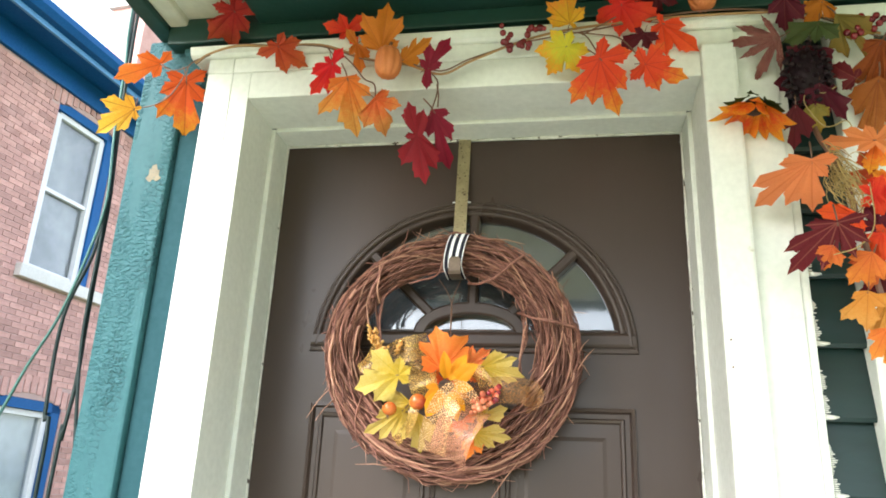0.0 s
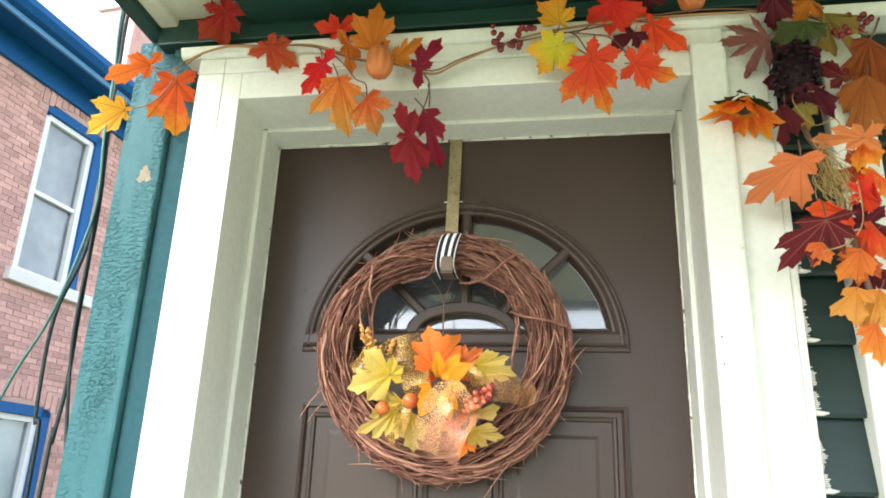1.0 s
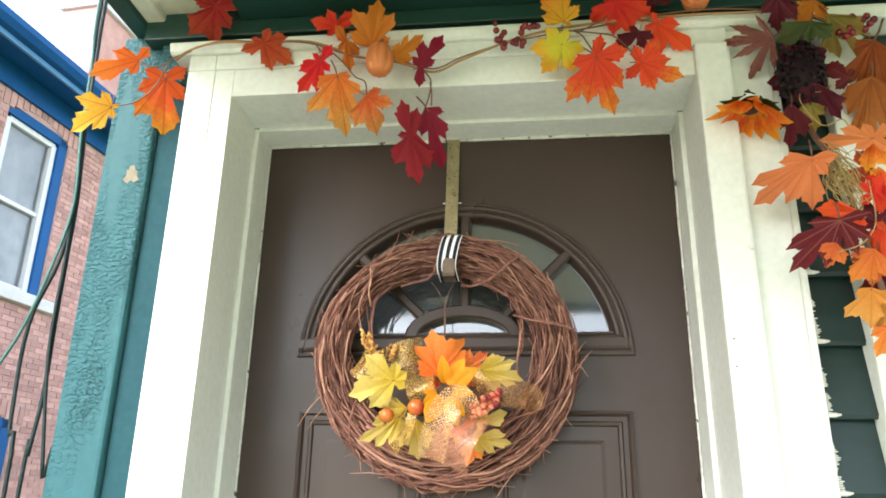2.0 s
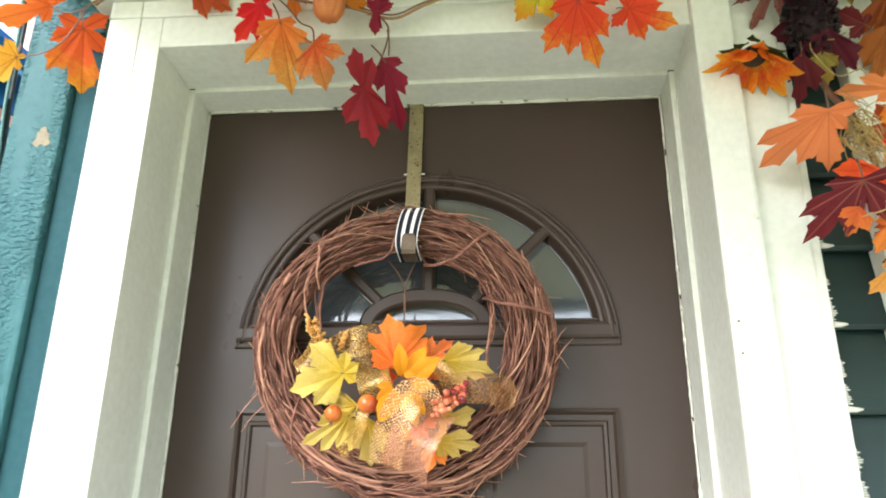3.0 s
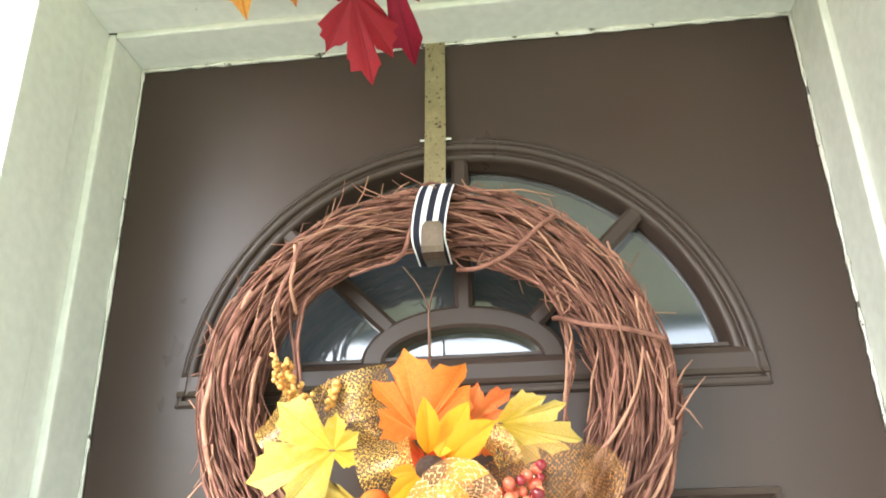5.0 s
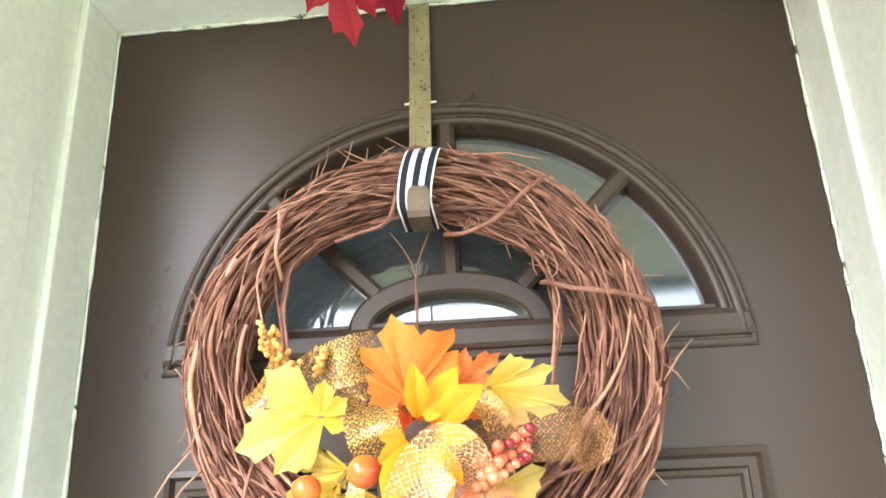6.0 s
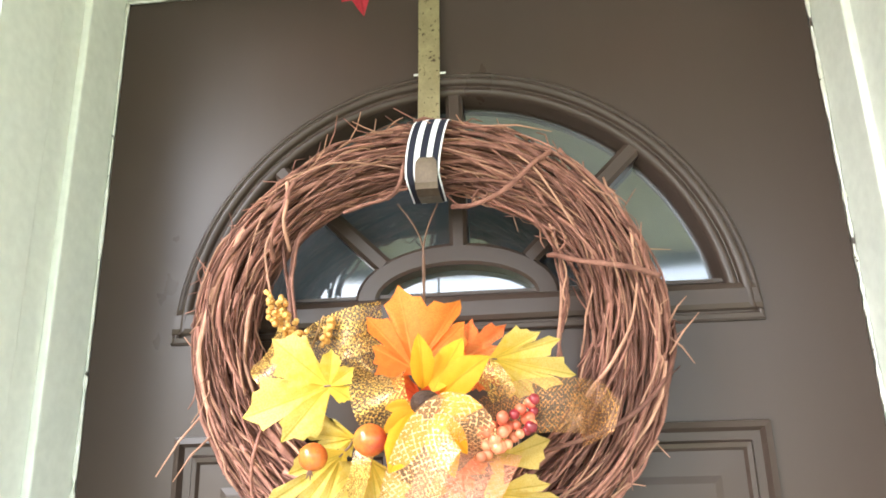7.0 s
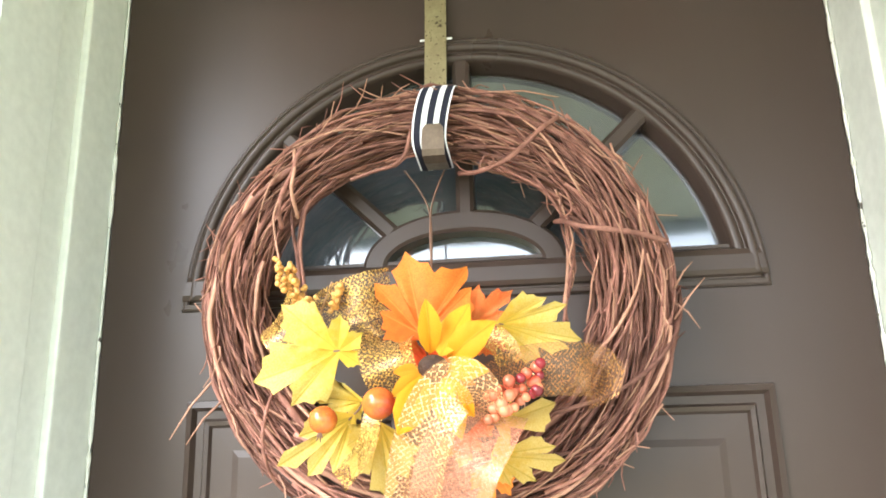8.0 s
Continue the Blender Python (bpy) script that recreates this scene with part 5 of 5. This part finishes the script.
maple(swag, (0.687, -0.335, 1.652), (0.654, -0.306, 1.615), ((-71, 0.86), (-34, 0.97), (0, 1), (32, 0.66)), LEAF_RUST)
maple(swag, (0.705, -0.335, 1.589), (0.677, -0.304, 1.528), ((-37, 0.95), (-13, 1.09), (0, 1), (38, 0.52)), LEAF_HONEY)
maple(swag, (0.727, -0.270, 2.011), (0.687, -0.269, 2.042), ((-76, 0.59), (0, 1), (78, 0.37)), LEAF_BURGUNDY, wide=0.34)
maple(swag, (0.615, -0.285, 1.951), (0.615, -0.244, 1.881), ((-23, 0.79), (0, 1), (21, 0.58)), LEAF_PLUM)
maple(swag, (0.658, -0.290, 1.989), (0.674, -0.264, 1.935), ((-20, 1.3), (0, 1), (57, 0.82)), LEAF_PLUM)
maple(swag, (0.653, -0.270, 1.961), (0.663, -0.246, 1.912), ((-39, 0.61), (0, 1), (47, 0.67)), LEAF_OLIVE)
maple(swag, (0.715, -0.340, 1.851), (0.640, -0.308, 1.867), ((-144, 0.43), (-32, 0.4), (0, 1), (21, 0.65), (57, 0.38), (144, 0.46)), LEAF_PEACH)
maple(swag, (0.613, -0.340, 1.817), (0.527, -0.275, 1.761), ((-147, 0.33), (-92, 0.31), (-51, 0.72), (-22, 0.7), (0, 1), (16, 0.87), (35, 0.43)), LEAF_PEACH)
maple(swag, (0.724, -0.320, 1.863), (0.717, -0.289, 1.810), ((-33, 0.93), (0, 1), (43, 0.33)), LEAF_FLAME)
maple(swag, (0.672, -0.330, 1.723), (0.616, -0.309, 1.740), ((-114, 0.56), (-62, 0.69), (-39, 0.95), (0, 1)), LEAF_SCARLET)
maple(swag, (0.726, -0.320, 1.777), (0.701, -0.313, 1.793), ((-113, 1.49), (-70, 1.03), (0, 1)), LEAF_SCARLET)
maple(swag, (0.634, -0.355, 1.701), (0.564, -0.296, 1.631), ((-147, 0.4), (-97, 0.49), (-67, 0.55), (-25, 0.7), (0, 1), (18, 0.82), (44, 0.42)), LEAF_BURGUNDY, wide=0.19)
maple(swag, (0.626, -0.345, 1.665), (0.613, -0.327, 1.629), ((-39, 0.84), (0, 1), (45, 0.67)), LEAF_ORANGE)
maple(swag, (0.684, -0.340, 1.654), (0.653, -0.310, 1.610), ((-55, 0.73), (-26, 0.9), (0, 1), (44, 0.57)), LEAF_ORANGE)
maple(swag, (0.668, -0.345, 1.590), (0.631, -0.316, 1.551), ((-89, 0.58), (-38, 1.04), (0, 1), (24, 0.43)), LEAF_HONEY)
maple(swag, (0.706, -0.330, 1.691), (0.682, -0.314, 1.682), ((-66, 1.62), (-44, 1.69), (0, 1)), LEAF_SCARLET)
maple(swag, (0.694, -0.330, 1.535), (0.672, -0.309, 1.489), ((-29, 1.19), (0, 1), (35, 0.61)), LEAF_ORANGE)
cone = part("pine_cone", ball((0.648, -0.262, 2.026), 0.030, 1.8, 8, 12), CONE, swag, "dark purple-brown pine cone", True)
rnd = random.Random(31)
for k in range(90):
    u = k / 90
    a = k * 2.399
    z = 2.084 - 0.122 * u
    r = 0.042 * math.sin(math.pi * (0.12 + 0.82 * u)) ** 0.7
    p = Vector((0.648 + 0.8 * r * math.cos(a), -0.262 + 0.8 * r * math.sin(a), z))
    q = p + Vector((math.cos(a), math.sin(a), -0.4)) * 0.012
    bm = tube([p, p.lerp(q, 0.5), q], [0.003, 0.0056, 0.0012], 5)
    part("scale", bm, CONE, cone)
flower(swag, (0.552, -0.262, 1.966), Vector((-0.22, -0.06, -0.97)).to_track_quat("Z", "Y").to_matrix().to_4x4(), 0.079, PETAL_ORANGE, [(24 * k, 0.74 + 0.18 * (k % 2)) for k in range(15)], 9, (32, 58), 0.26, 11)
rnd = random.Random(14)
for k in range(46):
    c = Vector((0.668 + rnd.uniform(-0.014, 0.014), -0.315 + rnd.uniform(-0.015, 0.015), 1.80 + rnd.uniform(-0.035, 0.035)))
    ax = rnd.uniform(0, math.pi)
    pts = [c + Vector((rnd.uniform(0.010, 0.024) * math.cos(t + ax), rnd.uniform(-0.008, 0.008), rnd.uniform(0.012, 0.034) * math.sin(t) - 0.004 * t)) for t in (0, 0.9, 1.8, 2.7, 3.6, 4.5)]
    part("raffia_strand", tube(curve_through(pts, 4), 0.0008, 4), RAFFIA, swag, "", True)
for points in ([(0.64, -0.27, 1.99), (0.63, -0.29, 1.95), (0.655, -0.30, 1.90), (0.69, -0.30, 1.91), (0.70, -0.30, 1.885)], [(0.63, -0.27, 2.01), (0.66, -0.285, 1.975), (0.69, -0.28, 1.99)], [(0.70, -0.33, 1.78), (0.69, -0.35, 1.70), (0.66, -0.36, 1.66), (0.62, -0.362, 1.645)]):
    part("tendril", tube(curve_through(points, 6), 0.0010, 5), RAFFIA, swag, "", True)
SWAG_BERRIES = [(0.731, -0.270, 2.123), (0.742, -0.270, 2.134), (0.752, -0.270, 2.140), (0.759, -0.270, 2.120), (0.770, -0.270, 2.132), (0.736, -0.270, 2.114), (0.778, -0.270, 2.140), (0.724, -0.270, 2.107)]
for at in [*SWAG_BERRIES, *[(x + 0.009, y - 0.006, z - 0.012) for x, y, z in SWAG_BERRIES]]:
    part("berry", ball(at, 0.0068, 1.0, 7, 10), BERRY, swag, "", True)

# leaves on the wreath
maple(wreath, (-0.032, -0.138, 1.494), (-0.046, -0.153, 1.579), ((-50, 0.55), (-31, 0.81), (0, 1), (45, 0.98), (58, 0.79)), LEAF_ORANGE2, wide=0.40)
maple(wreath, (-0.115, -0.150, 1.480), (-0.199, -0.163, 1.450), ((-130, 0.3), (-30, 0.76), (0, 1), (59, 0.82), (113, 0.41), (164, 0.34)), LEAF_LEMON, wide=0.34)
maple(wreath, (0.045, -0.135, 1.502), (0.127, -0.125, 1.484), ((-40, 0.64), (-27, 0.83), (0, 1), (9, 0.86), (31, 0.66)), LEAF_LEMON, wide=0.30)
maple(wreath, (-0.029, -0.120, 1.468), (-0.068, -0.125, 1.463), ((-147, 1.35), (-38, 1.18), (0, 1), (43, 0.97), (162, 1.2)), LEAF_FLAME)
maple(wreath, (0.013, -0.125, 1.502), (0.061, -0.126, 1.538), ((-36, 0.74), (0, 1), (18, 0.71), (64, 0.91), (85, 0.7)), LEAF_FLECK)
maple(wreath, (-0.103, -0.140, 1.416), (-0.177, -0.150, 1.369), ((-39, 0.63), (-20, 0.82), (0, 1), (14, 0.62)), LEAF_LEMON, wide=0.34)
maple(wreath, (-0.073, -0.150, 1.408), (-0.065, -0.142, 1.335), ((-20, 0.79), (0, 1), (36, 0.75), (66, 0.51)), LEAF_LEMON, wide=0.36)
maple(wreath, (-0.094, -0.135, 1.430), (-0.143, -0.145, 1.437), ((-62, 0.43), (-19, 0.77), (0, 1)), LEAF_LEMON, wide=0.36)
maple(wreath, (0.039, -0.150, 1.405), (0.097, -0.146, 1.423), ((-24, 0.5), (0, 1), (61, 0.3)), LEAF_LEMON, wide=0.34)
maple(wreath, (0.034, -0.145, 1.377), (0.104, -0.138, 1.369), ((-50, 0.35), (-13, 0.85), (0, 1), (26, 0.68), (54, 0.47)), LEAF_LEMON, wide=0.28)
maple(wreath, (0.012, -0.150, 1.395), (-0.020, -0.152, 1.378), ((-178, 0.85), (-100, 0.52), (-44, 0.87), (0, 1)), LEAF_FLAME)
maple(wreath, (0.032, -0.140, 1.370), (0.020, -0.139, 1.327), ((-45, 0.8), (0, 1), (25, 0.72)), LEAF_ORANGE2)

# ---- cables down the corner of the house ----
CABLE_A = [(-1.205, 0.350, 2.810), (-1.200, 0.350, 2.588), (-1.191, 0.350, 2.339), (-1.172, 0.350, 2.087), (-1.170, 0.350, 1.922), (-1.167, 0.350, 1.715), (-1.162, 0.350, 1.524), (-1.173, 0.350, 1.364), (-1.179, 0.350, 1.214)]
CABLE_B = [(-1.228, 0.360, 2.819), (-1.218, 0.360, 2.575), (-1.206, 0.360, 2.325), (-1.187, 0.360, 2.087), (-1.198, 0.360, 1.908), (-1.253, 0.360, 1.717), (-1.247, 0.360, 1.437), (-1.224, 0.360, 1.212)]
CABLE_C = [(-1.215, 0.330, 2.795), (-1.197, 0.330, 2.533), (-1.187, 0.330, 2.298), (-1.167, 0.330, 2.078), (-1.189, 0.330, 1.916), (-1.244, 0.330, 1.710), (-1.310, 0.330, 1.569), (-1.364, 0.330, 1.431)]
CABLE_D = [(-1.189, 0.340, 2.274), (-1.173, 0.340, 2.073), (-1.167, 0.340, 1.901), (-1.166, 0.340, 1.696), (-1.152, 0.340, 1.548), (-1.114, 0.340, 1.309), (-1.098, 0.340, 1.217)]
for points, r, mat in ((CABLE_A, 0.0058, CABLE), (CABLE_B, 0.0058, CABLE), (CABLE_C, 0.0045, CABLE_GREEN), (CABLE_D, 0.005, CABLE)):
    first, last = Vector(points[0]), Vector(points[-1])
    below = last + 3 * (last - Vector(points[-2])) if points is CABLE_C else Vector((last.x, last.y, -0.8))
    points = [first + Vector((0, 0, 0.9)) if points is not CABLE_D else first + Vector((0, 0, 0.05)), *points, below]
    solid("cable", tube(curve_through(points, 5), r, 7), mat, "dark service cable hanging down beside the house corner", "cable", "", True)["group"] = "cables beside the house corner"

# ---- neighbouring brick house ----
house = thing("brick_house", (-5.5, 0, -0.8), "pink brick house with cobalt blue cornice and white sash windows", "house")
house.rotation_euler = (0, 0, radians(-5))


def on_house(name, bm, material, parent, label="", smooth=False):
    """A part of the neighbouring house: x out from its wall, y along it, z up from the porch floor."""
    ob = new(name, mesh_of(bm, name, material, smooth))
    ob.parent = parent
    ob.data.transform(Matrix.Translation((0, 0, 0.8)))
    return tagged(ob, label)


W0, W1 = 4.62, 5.52
OPENINGS = ((3.25, 5.09), (0.17, 2.01))
wall_bm = box(-0.3, 0, -6, W0, -0.8, 5.5)
box(-0.3, 0, W1, 14, -0.8, 5.5, 0, wall_bm)
for z0, z1 in ((-0.8, 0.17), (2.01, 3.25), (5.09, 5.5)):
    box(-0.3, 0, W0, W1, z0, z1, 0, wall_bm)
brick_wall = on_house("wall", wall_bm, MORTAR, house, "pink brick wall in weathered mortar")
on_house("side_wall", box(-6, -0.3, 13.7, 14, -0.8, 5.5), MORTAR, house)
on_house("frieze", box(0.001, 0.05, -6, 14, 5.215, 5.46, 0.008), BLUE, house, "cobalt blue frieze board")
on_house("soffit", box(0.001, 0.42, -6, 14, 5.462, 5.49), BLUE, house)
on_house("fascia", box(0.385, 0.42, -6, 14, 5.40, 5.4615, 0.006), BLUE_PALE, house, "pale blue fascia edge")
on_house("gutter", extrude_x([(0.0, 0.0), (0.0, 0.13), (0.13, 0.13), (0.12, 0.07), (0.07, 0.015)], -14, 6), BLUE, house, "cobalt blue gutter").matrix_basis = Matrix.Translation((0.42, 0, 5.452)) @ pose(0, 0, 0, 0, 0, 90) @ Matrix.Diagonal((-1, -1, 1, 1)) @ Matrix.Diagonal((-1, 1, 1, 1))
on_house("roof", box(-6, 0.40, -6, 14, 5.49, 5.56), ROOFING, house)
chim = on_house("chimney", box(-0.9, -0.35, 6.0, 6.7, 5.56, 7.35, 0.01), BRICK, house, "pink brick chimney")
on_house("chimney_cap", box(-0.95, -0.30, 5.95, 6.75, 7.351, 7.43, 0.01), STONE, chim)
for z0, z1 in OPENINGS:
    win = on_house("window", box(-0.10, -0.04, W0 + 0.08, W1 - 0.14, z1 - 0.16, z1 - 0.10, 0.006), WHITE, house, "white double-hung sash window")
    for y0, y1 in ((W0 + 0.03, W0 + 0.10), (W1 - 0.20, W1 - 0.13)):
        on_house("stile", box(-0.10, -0.03, y0, y1, z0 + 0.005, z1 - 0.13, 0.006), WHITE, win)
    zm = z0 + 0.87
    on_house("meeting_rail", box(-0.10, -0.045, W0 + 0.10, W1 - 0.20, zm - 0.022, zm + 0.022, 0.005), WHITE, win)
    on_house("bottom_rail", box(-0.10, -0.045, W0 + 0.10, W1 - 0.20, z0 + 0.004, z0 + 0.06, 0.005), WHITE, win)
    on_house("pane", box(-0.080, -0.076, W0 + 0.10, W1 - 0.20, zm + 0.022, z1 - 0.16), PANE, win)
    on_house("pane", box(-0.090, -0.086, W0 + 0.10, W1 - 0.20, z0 + 0.06, zm - 0.022), PANE, win)
    # Lower window: a blind; upper window: an added sheet carrying the panes' painted tones.
    on_house("blind", box(-0.126, -0.116, W0 + 0.03, W1 - 0.13, z0 + 0.01, z1 - 0.11), PANE_BACKING if z0 > 2 else BLIND, win, "grey curtain" if z0 > 2 else "pale roller blind")
    on_house("brick_mould", box(-0.13, -0.005, W1 - 0.128, W1 - 0.002, z0, z1 - 0.02, 0.006), BLUE, win, "cobalt blue frame board")
    on_house("brick_mould", box(-0.13, -0.035, W0 + 0.002, W0 + 0.028, z0, z1 - 0.02, 0.006), BLUE, win)
    head = bmesh.new()
    arc = [(W0 + 0.004 + (W1 - W0 - 0.008) * i / 14, z1 - 0.05 + 0.10 * math.sin(math.pi * i / 14)) for i in range(15)]
    for x in (-0.005, -0.14):
        vs = [head.verts.new((x, y, z)) for y, z in arc] + [head.verts.new((x, W1 - 0.004, z1 - 0.098)), head.verts.new((x, W0 + 0.004, z1 - 0.098))]
        head.faces.new(vs)
    half = len(head.verts) // 2
    head.verts.ensure_lookup_table()
    for i in range(half):
        head.faces.new((head.verts[i], head.verts[(i + 1) % half], head.verts[half + (i + 1) % half], head.verts[half + i]))
    bmesh.ops.recalc_face_normals(head, faces=head.faces)
    on_house("arched_head", head, BLUE, win, "cobalt blue arched head board")
    on_house("sill", box(-0.12, 0.075, W0 - 0.08, W1 + 0.22, z0 - 0.125, z0, 0.008), STONE, win, "white painted stone sill")

# bricks, laid in running bond round the openings
COURSE, LENGTH, JOINT = 0.058, 0.176, 0.008
brick_meshes = []
for k in range(6):
    rnd = random.Random(60 + k)
    brick_meshes.append(mesh_of(box(-0.03, 0.007 + rnd.uniform(-0.001, 0.003), 0, LENGTH - JOINT, 0, COURSE - JOINT, 0.0025), "brick", BRICK))
rnd = random.Random(70)


def gaps_at(z):
    """The stretches of a course that openings, sills and arches take up."""
    out = []
    for z0, z1 in OPENINGS:
        if z0 - 0.125 - COURSE < z < z0:
            out.append((W0 - 0.08, W1 + 0.22))
        elif z0 <= z < z1 - 0.10:
            out.append((W0, W1))
        elif z1 - 0.10 <= z < z1 + 0.16:
            out.append((W0 - 0.11, W1 + 0.12))
    return out


def plain_box(bm, x1, y0, y1, z0, z1):
    v = [bm.verts.new((x, y, z)) for x in (-0.03, x1) for y in (y0, y1) for z in (z0, z1)]
    for f in ((4, 6, 7, 5), (0, 4, 5, 1), (2, 3, 7, 6), (1, 5, 7, 3), (0, 2, 6, 4)):
        bm.faces.new([v[k] for k in f])


rest = bmesh.new()
made = 0
for row in range(int((5.21 - 0.9) / COURSE)):
    z = 0.9 + row * COURSE
    y = 2.9 + (LENGTH / 2 if row % 2 else 0) + rnd.uniform(-0.01, 0.01)
    while y < 6.9:
        pieces = [(y, y + LENGTH - JOINT)]
        for g0, g1 in gaps_at(z):
            pieces = [q for p0, p1 in pieces for q in ((p0, min(p1, g0 - JOINT)), (max(p0, g1 + JOINT), p1)) if q[1] - q[0] > 0.02]
        whole = len(pieces) == 1 and pieces[0] == (y, y + LENGTH - JOINT)
        if whole and made < 300 and 3.75 < y < 5.85 and 2.1 < z < 4.6:
            ob = new("brick", rnd.choice(brick_meshes))
            ob.parent = brick_wall
            ob.location = (0, y, z + 0.8)
            made += 1
        else:
            for p0, p1 in pieces:
                plain_box(rest, 0.007 + rnd.uniform(-0.001, 0.003), p0, p1, z, z + COURSE - JOINT)
        y += LENGTH
# upright bricks of the flat arches over the windows
for z0, z1 in OPENINGS:
    for i in range(13):
        u = i / 12
        y = W0 - 0.10 + (W1 - W0 + 0.16) * u
        lift = z1 - 0.045 + 0.105 * math.sin(math.pi * min(1, max(0, (y + 0.03 - W0) / (W1 - W0))))
        plain_box(rest, 0.011, y, y + 0.062, lift, lift + 0.17)
tagged(on_house("brickwork", rest, BRICK, brick_wall), "", "", "", "stuff")
